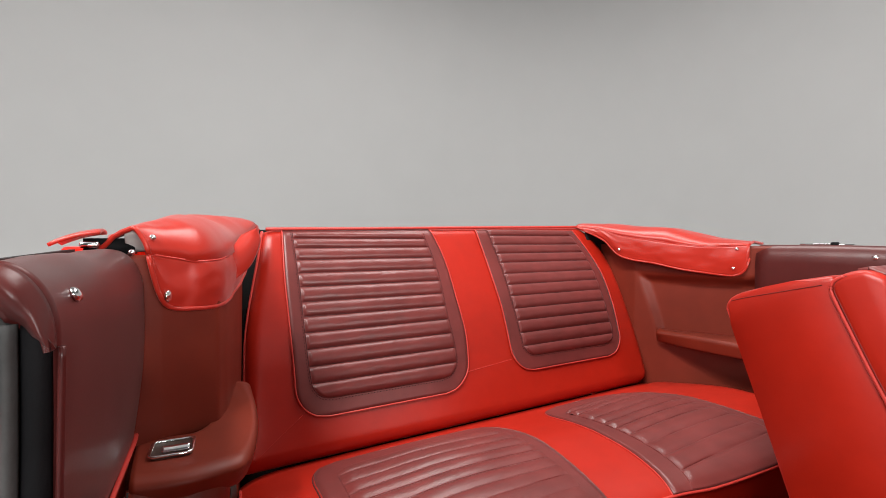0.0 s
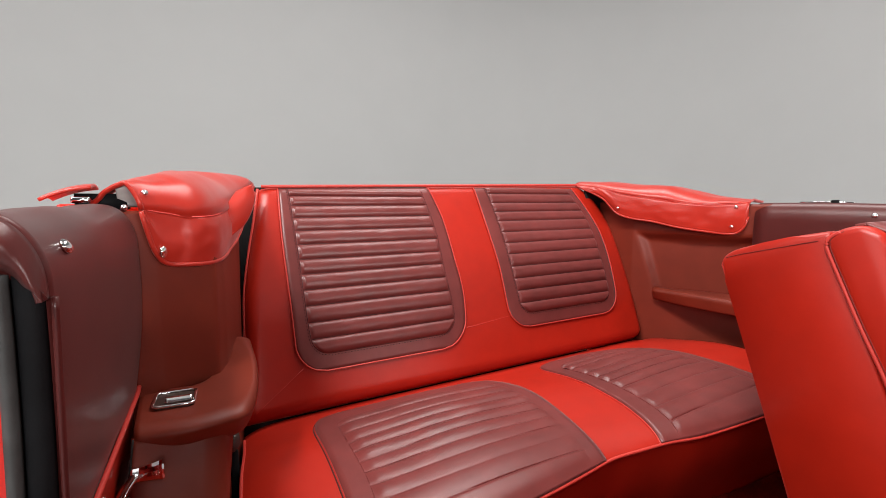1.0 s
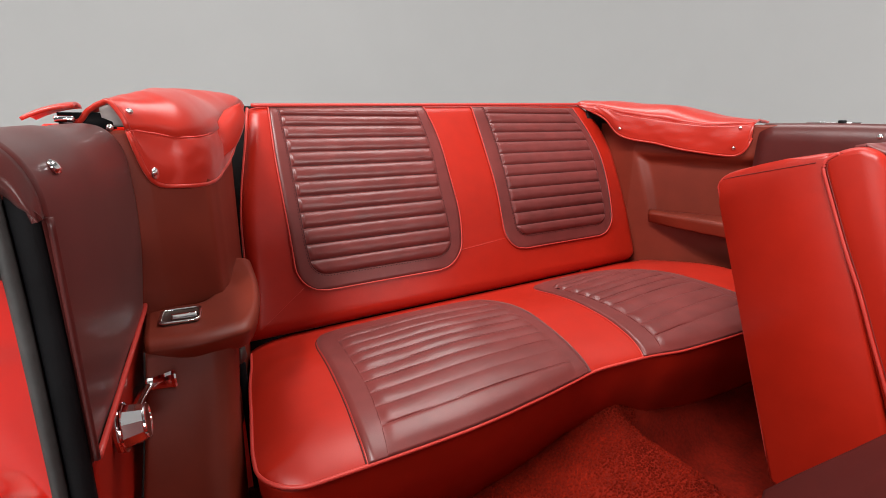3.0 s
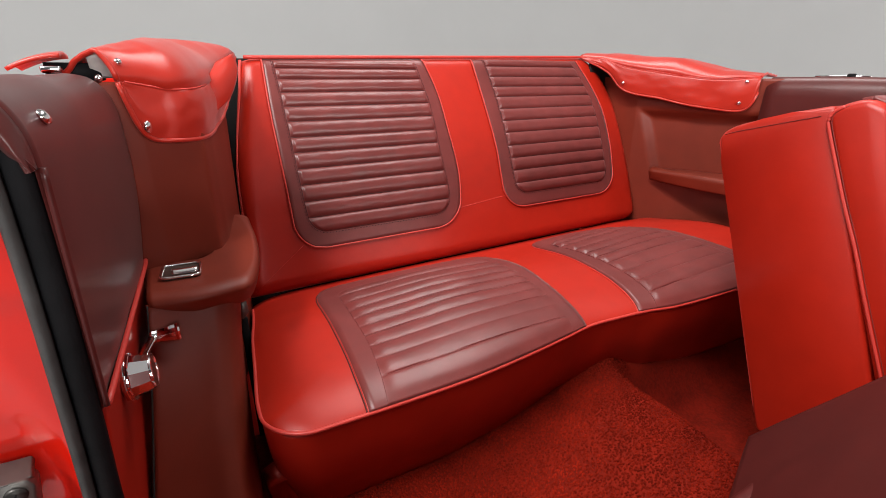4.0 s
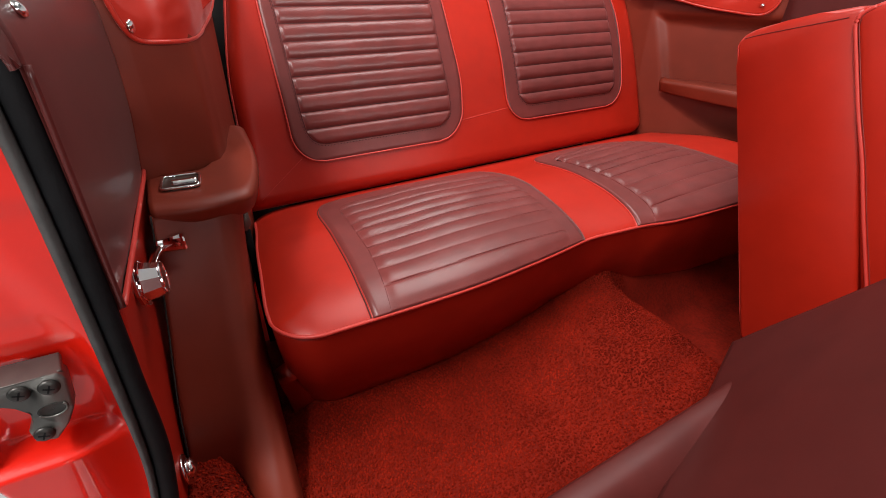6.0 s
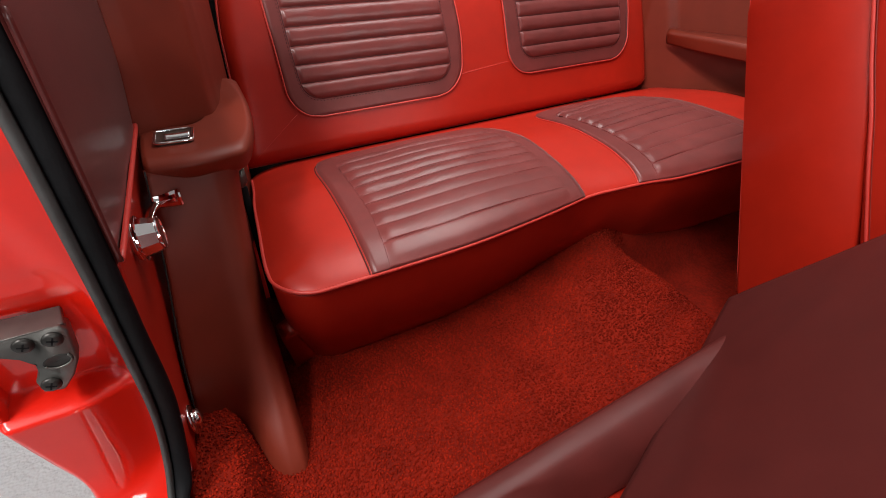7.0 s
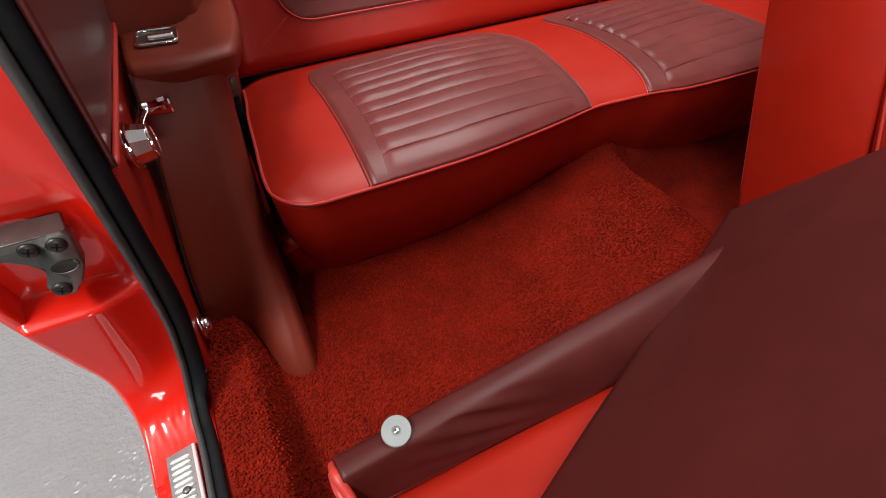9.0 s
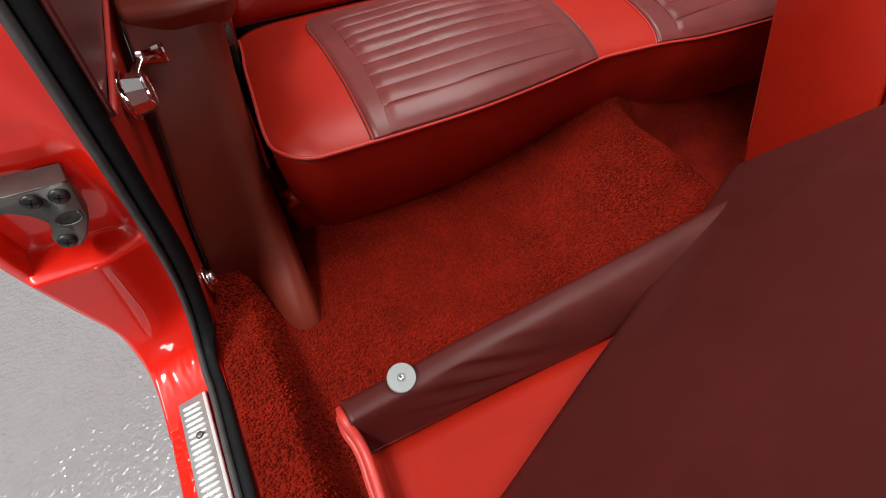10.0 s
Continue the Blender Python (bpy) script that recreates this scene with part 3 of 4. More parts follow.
def side_trim(far):
    """Padded maroon top roll over the red lower trim."""
    fl = -1 if far else 1
    trim = thing("quarter_trim", "quarter trim with maroon padded top and red lower panel", "trim panel", "quarter trims")
    y_front = -0.30 if far else 0.397

    def section(v, y):
        if v < 0.55:
            z = lerp(0.655 + 0.035 * (y - 0.4), 0.86, v / 0.55)
            return Vector((wall_x(y, z) + 0.003 * math.sin(math.pi * v / 0.55), y, z))
        a = (v - 0.55) / 0.45
        z0, x0 = 0.86, wall_x(y, 0.86)
        if a < 0.6:
            g = a / 0.6 * math.pi / 2
            return Vector((x0 - 0.034 * (1 - math.cos(g)), y, z0 + 0.053 * math.sin(g)))
        return Vector((x0 - 0.034 - 0.014 * (a - 0.6) / 0.4, y, z0 + 0.053 - 0.003 * (a - 0.6)))

    def pad(u, v):
        p = section(v, lerp(y_front, 0.705, u))
        p.z += 0.0012 * math.sin(14 * u + 3 * v)
        return mirrored(p, far)

    part("padded_top", sheet(pad, 30, 60, 0.012, fl), MAROON_BACK, trim, "maroon vinyl padded top roll")
    low = [mirrored((wall_x(y, 0.655) + 0.003, y, 0.656 + 0.035 * (y - 0.4)), far) for y in (lerp(0.40, 0.72, k / 20) for k in range(21))]
    part("piping", tube(low, 0.003, 6), PIPING, trim, "thin red welt")

    def lower(u, v):
        y = lerp(min(0.40, y_front + 0.003), 0.72, u)
        z = lerp(0.28, 0.657 + 0.035 * (y - 0.4), v)
        return mirrored((wall_x(y, z) - 0.002, y, z), far)

    part("lower_panel", sheet(lower, 16, 16, 0.008, fl), RED_VINYL, trim, "plain red vinyl lower panel")
    snap(mirrored((-0.0700, 0.447, 0.884), far), (0.85 * fl, -0.05, 0.5), trim, 0.006)
    if not far:
        # the vinyl turned over the front end, hanging as a soft lip
        def lip(u, v):
            w = lerp(0.535, 0.97, u)
            p = section(w, 0.395)
            drop = table([(0, 0.004), (0.1, 0.014), (0.3, 0.027), (0.6, 0.027), (1, 0.022)], u)
            c = Vector((-0.125, 0.395, 0.845))
            inward = Vector((p.x - c.x, 0, p.z - c.z)).normalized()
            q = p - inward * drop * v
            q.y -= 0.012 * math.sin(math.pi * min(1, v * 1.1)) + 0.002 * math.sin(20 * u) * v
            return q

        part("front_lip", sheet(lip, 30, 14, 0.004, 1), MAROON_BACK, trim, "soft folded maroon vinyl end")
        tip = spline([(wall_x(0.397, z) + 0.003, 0.3955, z) for z in (0.855, 0.80, 0.72, 0.658)], 20)
        part("front_edge", tube(tip, 0.0025, 6), MAROON_BACK, trim, "rolled maroon vinyl edge")
    return trim


side_trim(False)
side_trim(True)


def quarter_panel(far):
    fl = -1 if far else 1
    q = thing("quarter_panel", "oxblood moulded quarter panel with armrest beside the rear seat", "trim panel", "quarter panels")

    def upper(u, v):
        z = lerp(0.28, 0.908, v)
        if far:
            # along the wall, then sharply back beside the seat
            x = table([(0, -0.060), (0.8, 0.092), (0.85, 0.0955), (1, 0.100)], u)
            y = table([(0, 0.672), (0.32, 0.80), (0.58, 0.905), (0.71, 0.965), (0.8, 1.012), (0.85, 1.05), (1, 1.17)], u)
            ins = min((0.0715 + 0.12 * (z - 0.65) - x) / 0.0125, (z - 0.60) / 0.012, (0.818 - z) / 0.035)
            d = -0.026 * smooth(0, 1, ins)
        else:
            x = lerp(-0.062, lerp(0.103, 0.117, v), u)
            z = lerp(0.40, 0.904 - 0.022 * smooth(-0.005, 0.03, x), v)
            y = table([(-0.062, 0.715), (-0.02, 0.728), (0.02, 0.745), (0.046, 0.757), (0.0505, 0.760), (0.0535, 0.765), (0.066, 0.800), (0.069, 0.812), (0.078, 0.855), (0.092, 0.925), (0.104, 0.99), (0.113, 1.03), (0.118, 1.05)], x)
            d = 0.0
        return mirrored((x + 0.9 * d, y - 0.42 * d, z), far)

    part("upper_panel", sheet(upper, 110, 80, 0.006, fl), BROWN, q, "smooth oxblood panel with a shallow recess")

    # height, then the plan from the wall round the nose to the back
    sections = ((0.25, (-0.097, 0.465), (-0.045, 0.445), (-0.022, 0.378), (0.004, 0.356), (0.028, 0.384), (0.036, 0.56)),
                (0.283, (-0.097, 0.470), (-0.045, 0.455), (-0.022, 0.388), (0.004, 0.366), (0.027, 0.392), (0.037, 0.56)),
                (0.32, (-0.096, 0.480), (-0.045, 0.465), (-0.018, 0.415), (0.008, 0.400), (0.029, 0.430), (0.040, 0.60)),
                (0.345, (-0.094, 0.485), (-0.042, 0.472), (-0.012, 0.440), (0.012, 0.430), (0.030, 0.46), (0.042, 0.62)),
                (0.38, (-0.090, 0.492), (-0.036, 0.480), (-0.006, 0.464), (0.016, 0.465), (0.031, 0.50), (0.044, 0.64)),
                (0.42, (-0.086, 0.512), (-0.03, 0.499), (0.0, 0.490), (0.019, 0.50), (0.033, 0.545), (0.046, 0.65)),
                (0.50, (-0.073, 0.56), (-0.02, 0.55), (0.008, 0.545), (0.028, 0.555), (0.040, 0.59), (0.053, 0.70)),
                (0.57, (-0.062, 0.59), (-0.01, 0.59), (0.02, 0.588), (0.040, 0.60), (0.052, 0.64), (0.064, 0.75)),
                (0.645, (-0.052, 0.61), (0.0, 0.62), (0.03, 0.622), (0.052, 0.635), (0.065, 0.68), (0.077, 0.80)))

    def column(u, v):
        h = lerp(0.25, 0.645, v)
        pts = [tuple(glide([(s[0], s[k][q]) for s in sections], h) for q in (0, 1)) + (h,) for k in range(1, 7)]
        return mirrored(spline(pts, 40)[round(u * 40)], far)

    if not far:
        joint = [column(0, k / 34) + Vector((0.001, -0.002, 0)) for k in range(35)]
        part("joint", tube(joint, 0.0013, 6), DARK, q, "dark joint beside the red panel")
        part("lower_panel", sheet(column, 40, 34, 0.006, fl), BROWN, q, "oxblood panel running down to the carpet")

    if far:
        rim = [(-0.052, 0.603), (0.0, 0.603), (0.045, 0.618), (0.071, 0.66), (0.081, 0.74), (0.086, 0.83), (0.089, 0.93)]
        back = [(-0.052, 0.70), (-0.025, 0.755), (0.0, 0.81), (0.022, 0.85), (0.042, 0.885), (0.053, 0.91), (0.060, 0.94)]
    else:
        rim = [(-0.05, 0.62), (0.0, 0.61), (0.045, 0.615), (0.073, 0.63), (0.093, 0.70), (0.104, 0.80), (0.105, 0.92)]
        back = [(-0.05, 0.735), (-0.01, 0.73), (0.02, 0.73), (0.043, 0.765), (0.058, 0.85), (0.064, 0.885), (0.07, 0.925)]
    rim_c = spline([(*p, 0) for p in rim], 48)
    back_c = spline([(*p, 0) for p in back], 48)

    def arm(u, v):
        r, k = rim_c[round(u * 48)], back_c[round(u * 48)]
        z = 0.655 + (0.0 if far else 0.005 * smooth(0.6, 0.87, u)) - (0.018 if far else 0)
        if v < 0.5:
            g = v / 0.5
            out = 0.010 * math.sin(math.pi * min(1, g * 1.0)) ** 0.7
            w = (k - r).normalized()
            if g < 0.45:
                p = r - w * (out - 0.012 * (1 - g / 0.45))
                zz = z - 0.042 + 0.03 * g / 0.45
            else:
                a = (g - 0.45) / 0.55 * math.pi / 2
                p = r - w * (0.010 * math.cos(a)) + w * 0.012 * (1 - math.cos(a))
                zz = z - 0.012 + 0.012 * math.sin(a)
        else:
            g = (v - 0.5) / 0.5
            w = (k - r)
            p = r + w.normalized() * 0.012 + (w - w.normalized() * 0.012) * g
            zz = z - 0.002 * g
        return mirrored((p.x, p.y, zz), far)

    part("armrest", sheet(arm, 48, 40, 0.004, fl), BROWN, q, "padded oxblood armrest")
    return q


quarter_panel(False)
quarter_panel(True)


def rounded_rect(w, h, r, n=6):
    out = []
    for cx, cy, a0 in ((w / 2 - r, h / 2 - r, 0), (-w / 2 + r, h / 2 - r, 90), (-w / 2 + r, -h / 2 + r, 180), (w / 2 - r, -h / 2 + r, 270)):
        for k in range(n + 1):
            a = radians(a0 + 90 * k / n)
            out.append((cx + r * math.cos(a), cy + r * math.sin(a)))
    return out


def ashtray():
    tray = thing("ashtray", "small rectangular chrome ashtray set in the armrest", "ashtray")
    m = pose(-0.0085, 0.676, 0.657, 2, 0, -6)
    ring = [m @ Vector((x, y, 0.002)) for x, y in rounded_rect(0.047, 0.043, 0.007)]
    part("frame", tube(ring, 0.0022, 8, True), CHROME, tray, "raised chrome frame")
    part("bowl", prism([m @ Vector((x, y, -0.003)) for x, y in rounded_rect(0.046, 0.042, 0.007)], (0, 0, 0.004)), TRAY, tray, "dark brown bowl", False)

    def lid(u, v):
        return m @ Vector((lerp(-0.010, 0.021, u), lerp(-0.0165, -0.003, v), 0.003 + 0.006 * math.sin(math.pi * v) ** 0.6))

    part("lid", sheet(lid, 12, 12, 0.002), CHROME, tray, "domed chrome lid")
    return tray


ashtray()


def window_crank():
    crank = thing("window_crank", "chrome window crank with two tapered knobs on the red panel", "window crank")
    hub = Vector((wall_x(0.50, 0.617) - 0.001, 0.50, 0.617))
    axis = Vector((1, -0.05, 0.04)).normalized()
    part("hub", lathe([(0.0245, 0), (0.0255, 0.003), (0.0240, 0.005), (0.0225, 0.007), (0.0185, 0.024), (0.0172, 0.0265), (0.001, 0.027)], hub, axis, 10), CHROME, crank, "faceted tapered chrome hub", False)
    q = axis.to_track_quat("Z", "Y").to_matrix()
    for r, h in ((0.0238, 0.006), (0.0178, 0.0258)):
        ring = [hub + q @ Vector((r * math.cos(k * math.pi / 20), r * math.sin(k * math.pi / 20), h)) for k in range(40)]
        part("rim", tube(ring, 0.0016, 6, True), CHROME, crank, "bright knurled rim", False)
    end = Vector((-0.050, 0.60, 0.606))
    part("arm", tube(spline([hub + axis * 0.012, hub + axis * 0.014 + Vector((0.002, 0.05, -0.004)), end], 12), 0.005, 8), CHROME, crank, "chrome arm")
    part("knob", lathe([(0.008, -0.004), (0.0095, -0.002), (0.009, 0.004), (0.0125, 0.024), (0.0135, 0.027), (0.012, 0.029), (0.001, 0.0295)], end, axis, 14), CHROME, crank, "tapered chrome knob", False)
    return crank


window_crank()


def panel_bolt():
    bolt = thing("trim_bolt", "domed chrome bolt low on the red panel", "bolt")
    p = Vector((wall_x(0.452, 0.366) + 0.001, 0.452, 0.366))
    part("washer", lathe([(0.020, 0), (0.020, 0.002), (0.017, 0.004), (0.001, 0.0045)], p, (1, 0, 0.1), 24), CHROME, bolt)
    part("head", lathe([(0.013, 0.003), (0.012, 0.009), (0.008, 0.013), (0.001, 0.0145)], p, (1, 0, 0.1), 20), CHROME, bolt)
    return bolt


panel_bolt()

# ---- front seats ----


def slab(name, profile, x0, x1, mat, parent, label, bev):
    bm = bevelled(prism([(x0, y, z) for y, z in profile], (x1 - x0, 0, 0)), bev, 3)
    return part(name, bm, mat, parent, label)


def driver_seat():
    seat = thing("driver_seat", "upright red vinyl front seat with maroon back", "car seat", "front seats")
    # side outline of the padded frame: rear edge, top, seam to the front bolster
    slab("backrest", [(0.262, 0.34), (0.421, 0.786), (0.433, 0.818), (0.424, 0.832), (0.408, 0.8415), (0.37, 0.855), (0.333, 0.867), (0.284, 0.8795), (0.12, 0.44), (0.13, 0.34)], 0.80, 1.36, RED_VINYL, seat, "red vinyl backrest", 0.009)
    bolster = [(0.293, 0.868), (0.276, 0.882), (0.250, 0.8905), (0.226, 0.880), (0.213, 0.853), (0.074, 0.46), (0.112, 0.44)]
    slab("front_bolster", bolster, 0.796, 1.364, RED_VINYL, seat, "red bolster on the front of the backrest", 0.016)
    slab("cushion", [(0.16, 0.30), (0.16, 0.38), (0.05, 0.43), (-0.4, 0.50), (-0.42, 0.32)], 0.79, 1.37, RED_VINYL, seat, "red vinyl cushion", 0.02)
    part("piping", tube(spline([(0.805, 0.270, 0.37), (0.803, 0.352, 0.60), (0.804, 0.420, 0.790), (0.804, 0.428, 0.812), (0.803, 0.422, 0.826)], 50), 0.0024), PIPING, seat, "thin red welt")
    part("seam", tube(spline([(0.8005, 0.422, 0.8255), (0.7998, 0.40, 0.8335), (0.7998, 0.35, 0.8485), (0.7998, 0.297, 0.864)], 40), 0.0007), SEAM, seat, "dark sewn seam")
    welt = [(0.799, 0.272, 0.8785), (0.798, 0.284, 0.869), (0.797, 0.2855, 0.857), (0.797, 0.279, 0.840), (0.797, 0.268, 0.815), (0.797, 0.240, 0.752), (0.797, 0.212, 0.694), (0.797, 0.183, 0.627), (0.797, 0.136, 0.523), (0.797, 0.104, 0.45)]
    part("piping", tube(spline(welt, 50), 0.0025), PIPING, seat, "red welt")
    part("seam", tube([p + Vector((-0.0005, -0.004, 0.001)) for p in spline(welt, 50)], 0.0008), SEAM, seat, "dark sewn seam")

    def insert(u, v):
        x = lerp(0.813, 1.345, u)
        k = v * 5
        pts = ((0.262, 0.8895), (0.250, 0.8930), (0.2245, 0.8825), (0.2105, 0.854), (0.141, 0.657), (0.0725, 0.465))
        i = min(4, int(k))
        return x, lerp(pts[i][0], pts[i + 1][0], k - i), lerp(pts[i][1], pts[i + 1][1], k - i)

    part("insert", sheet(insert, 10, 40, 0.006, -1), MAROON, seat, "maroon vinyl insert")
    return seat


driver_seat()


def passenger_seat():
    seat = thing("passenger_seat", "front seat with maroon-backed backrest tipped forward", "car seat", "front seats")

    def cushion_top(u, v):
        x = lerp(0.002, 0.62, u)
        y = lerp(0.1085 - 0.075 * x, -0.42, v)
        z = 0.4545 + 0.007 * math.sin(math.pi * v) + 0.004 * noise.noise(Vector((x * 8, y * 8, 2)))
        return x, y, z + 0.5 * roll(min(x - 0.002, 0.62 - x), 0.02)

    # darker red copy, for the shade under the tipped backrest
    part("cushion", sheet(cushion_top, 40, 30, 0.06, -1), SHADED_RED, seat, "red vinyl cushion top")
    part("cushion_base", bevelled(box(0.006, -0.41, 0.30, 0.616, 0.12, 0.43), 0.012), RED_VINYL, seat, "red vinyl cushion side")

    profile = [(p.y, p.z) for p in spline([(0, 0.126, 0.35), (0, 0.140, 0.46), (0, 0.1465, 0.488), (0, 0.143, 0.500), (0, 0.1335, 0.5045), (0, 0.1235, 0.5045), (0, 0.1190, 0.5000), (0, 0.1150, 0.489), (0, 0.1110, 0.473), (0, 0.1065, 0.458)], 72)]

    def band(u, v):
        x = lerp(-0.001, 0.62, u)
        y, z = profile[round(v * 72)]
        y -= 0.075 * x * smooth(0.5, 1, v)
        if v > 0.55:
            # slack folds running slantwise from the bump stop
            g = math.exp(-((x - 0.125) / 0.055) ** 2)
            y += 0.0024 * g * math.sin(330 * ((0.50 - z) - 0.30 * (x - 0.06))) * smooth(0.55, 0.68, v) * (1 - smooth(0.86, 0.97, v))
        return x, y, z + 0.0015 * noise.noise(Vector((x * 12, v * 4, 7)))

    # band and tipped back use the darker maroon copy as painted shade
    part("rear_band", sheet(band, 160, 72, 0.006, -1), SHADED_MAROON, seat, "maroon vinyl band along the cushion's rear edge")
    part("piping", tube(spline([(-0.004, 0.143, 0.487), (-0.004, 0.128, 0.500), (0.0, 0.108, 0.492), (0.0, 0.085, 0.486), (-0.006, 0.03, 0.483), (-0.010, -0.05, 0.48), (-0.012, -0.30, 0.48)], 50), 0.0042), PIPING, seat, "red welt")
    part("piping", tube(spline([(-0.007, 0.143, 0.470), (-0.007, 0.124, 0.482), (-0.004, 0.10, 0.478), (-0.008, 0.03, 0.472), (-0.014, -0.30, 0.465)], 50), 0.004), PIPING, seat, "red welt")
    seam = [(x, 0.1065 - 0.075 * x + 0.001 * math.sin(9 * x), 0.4582) for x in (lerp(0.004, 0.6, k / 40) for k in range(41))]
    part("seam", tube([Vector(p) for p in seam], 0.0008, 6), SEAM, seat)

    a = Vector((0.622, 0.192, 0.452))
    along = (Vector((0.108, 0.015, 0.505)) - a).normalized()
    up = (Vector((0.622, 0.097, 0.607)) - a).normalized()
    nrm = along.cross(up)
    nrm = (nrm if nrm.z > 0 else -nrm).normalized()

    SLAB_SIDE = 1 if along.cross(up).z > 0 else -1

    def skin(u, v):
        p = a + along * (0.64 * u - 0.008) + up * (0.64 * v - 0.009)
        e = min(u * 0.62, (1 - u) * 0.62, v * 0.62, (1 - v) * 0.62)
        d = roll(e, 0.009) + 0.013 + 0.006 * math.sin(math.pi * u) * math.sin(math.pi * v) + 0.0015 * noise.noise(Vector((u * 5, v * 5, 3)))
        return p + nrm * d

    part("backrest", sheet(skin, 70, 70, 0.09, SLAB_SIDE), SHADED_MAROON, seat, "maroon vinyl rear face of the tipped backrest")
    part("hinge_screw", lathe([(0.004, -0.002), (0.0042, 0.001), (0.0025, 0.003), (0.0004, 0.003)], (0.617, 0.189, 0.460), (-0.5, -0.4, 0.75), 12), CHROME, seat, "tiny chrome hinge screw")
    stop = Vector((0.0525, 0.134, 0.5065))
    face = Vector((-0.05, -0.25, 1)).normalized()
    disc = part("bump_stop", lathe([(0.0122, 0), (0.0128, 0.001), (0.0128, 0.004), (0.0122, 0.005), (0.004, 0.005), (0.0034, 0.0035), (0.0005, 0.0035)], stop, face, 36), BUMPER, seat, "round pale grey bump stop", False)
    part("screw", lathe([(0.0028, 0.003), (0.0027, 0.0047), (0.0015, 0.0054), (0.001, 0.0042), (0.0003, 0.0042)], stop, face, 14), CHROME, disc, "small chrome screw")
    return seat


passenger_seat()

# ---- convertible top boot cover ----


def boot(far):
    fl = -1 if far else 1
    cover = thing("top_boot_cover", "bright red vinyl boot cover over the folded top", "boot cover", "boot cover ends")
    inw = Vector((0.9, -0.42, 0))
    if far:
        low = [(0, 0.872), (0.015, 0.842), (0.05, 0.823), (0.1, 0.819), (0.2, 0.824), (0.35, 0.834), (0.5, 0.850), (0.64, 0.860), (0.72, 0.878), (0.8, 0.922), (1, 0.968)]
        high = [(0, 0.912), (0.2, 0.905), (0.37, 0.913), (0.53, 0.925), (0.7, 0.938), (0.85, 0.962), (1, 0.970)]
        rise = [(0, 0.006), (0.2, 0.022), (0.45, 0.045), (0.7, 0.038), (1, 0.02)]
    else:
        low = [(0, 0.903), (0.02, 0.880), (0.045, 0.856), (0.08, 0.840), (0.13, 0.831), (0.22, 0.828), (0.45, 0.8255), (0.58, 0.830), (0.75, 0.850), (0.9, 0.888), (1, 0.940)]
        high = [(0, 0.906), (0.15, 0.899), (0.28, 0.894), (0.5, 0.897), (0.7, 0.908), (0.85, 0.93), (1, 0.955)]
        rise = [(0, 0.030), (0.1, 0.040), (0.35, 0.053), (0.6, 0.058), (0.8, 0.050), (1, 0.024)]

    def base(u):
        x = lerp(-0.040 if far else -0.039, 0.188 if far else 0.150, u)
        if far:
            y = table([(-0.050, 0.700), (0.0, 0.805), (0.05, 0.905), (0.10, 1.005), (0.15, 1.115), (0.19, 1.19)], x)
            return Vector((x, y, 0)) + inw * (0.012 + 0.016 * math.sin(math.pi * min(1, u * 1.15)))
        y = glide([(-0.05, 0.700), (-0.017, 0.728), (0.03, 0.755), (0.06, 0.82), (0.10, 0.98), (0.15, 1.115)], x)
        return Vector((x, y, 0)) + inw * (0.006 + 0.006 * math.sin(math.pi * min(1, u * 1.15)))

    def skirt(u, v):
        p = base(u)
        lo, hi = glide(low, u), glide(high, u)
        p.z = lerp(hi, lo, v)
        p += inw * (0.004 * math.sin(math.pi * v) + 0.004 * noise.noise(Vector((u * 6, v * 2, 5 + fl))) + 0.0018 * noise.noise(Vector((u * 17, v * 4, 9 + fl))))
        return mirrored(p, far)

    def dome(u, v):
        p = base(u)
        p.z = table(high, u)
        o = Vector((lerp(-0.088, -0.13, u), lerp(0.735, 1.22, u), lerp(0.912, 0.93, u))) if not far else Vector((-0.205, lerp(0.765, 1.22, u), lerp(0.915, 0.93, u)))
        q = p.lerp(o, v)
        q.z = lerp(p.z, o.z, v) + table(rise, u) * math.sin(math.pi * v ** 0.62) + 0.004 * noise.noise(Vector((u * 5, v * 5, 1 + fl)))
        return mirrored(q, far)

    part("skirt", sheet(skirt, 60, 14, 0.003, -fl), BOOT, cover, "hanging front flap")
    part("top", sheet(dome, 60, 40, 0.003, fl), BOOT, cover, "domed vinyl top")
    hem = [skirt(k / 90, 1) for k in range(91)]
    part("hem", tube(hem, 0.0032, 8), BOOT, cover, "rolled red hem")
    part("front_hem", tube([dome(0, k / 40) for k in range(41)], 0.0034, 8), BOOT, cover, "rolled red hem")
    part("seam", tube([skirt(k / 60, 0) for k in range(2, 57)], 0.0011, 6), PIPING, cover, "sewn seam")

    def face(u, v):
        p = skirt(u, v)
        return p + mirrored(inw, 0) * 0.001 if not far else p + Vector((-0.9, -0.42, 0)) * 0.001

    if not far:
        # folded ear between the cover and the backrest
        inner = spline([(0.1000, 0.905, 0.930), (0.0740, 0.872, 0.893), (0.0780, 0.870, 0.860)], 20)
        outer = spline([(0.1230, 0.905, 0.944), (0.1300, 0.905, 0.921), (0.1120, 0.888, 0.880), (0.0840, 0.868, 0.857)], 20)

        def ear(u, v):
            p = inner[round(v * 20)].lerp(outer[round(v * 20)], u)
            return p + Vector((0.4, -0.9, 0)) * 0.006 * math.sin(math.pi * u) * math.sin(math.pi * min(1, v * 0.9 + 0.1))

        part("ear", sheet(ear, 16, 20, 0.003, 1), BOOT, cover, "folded red vinyl ear")
        part("ear_hem", tube(outer, 0.0028, 8), BOOT, cover, "rolled red hem")

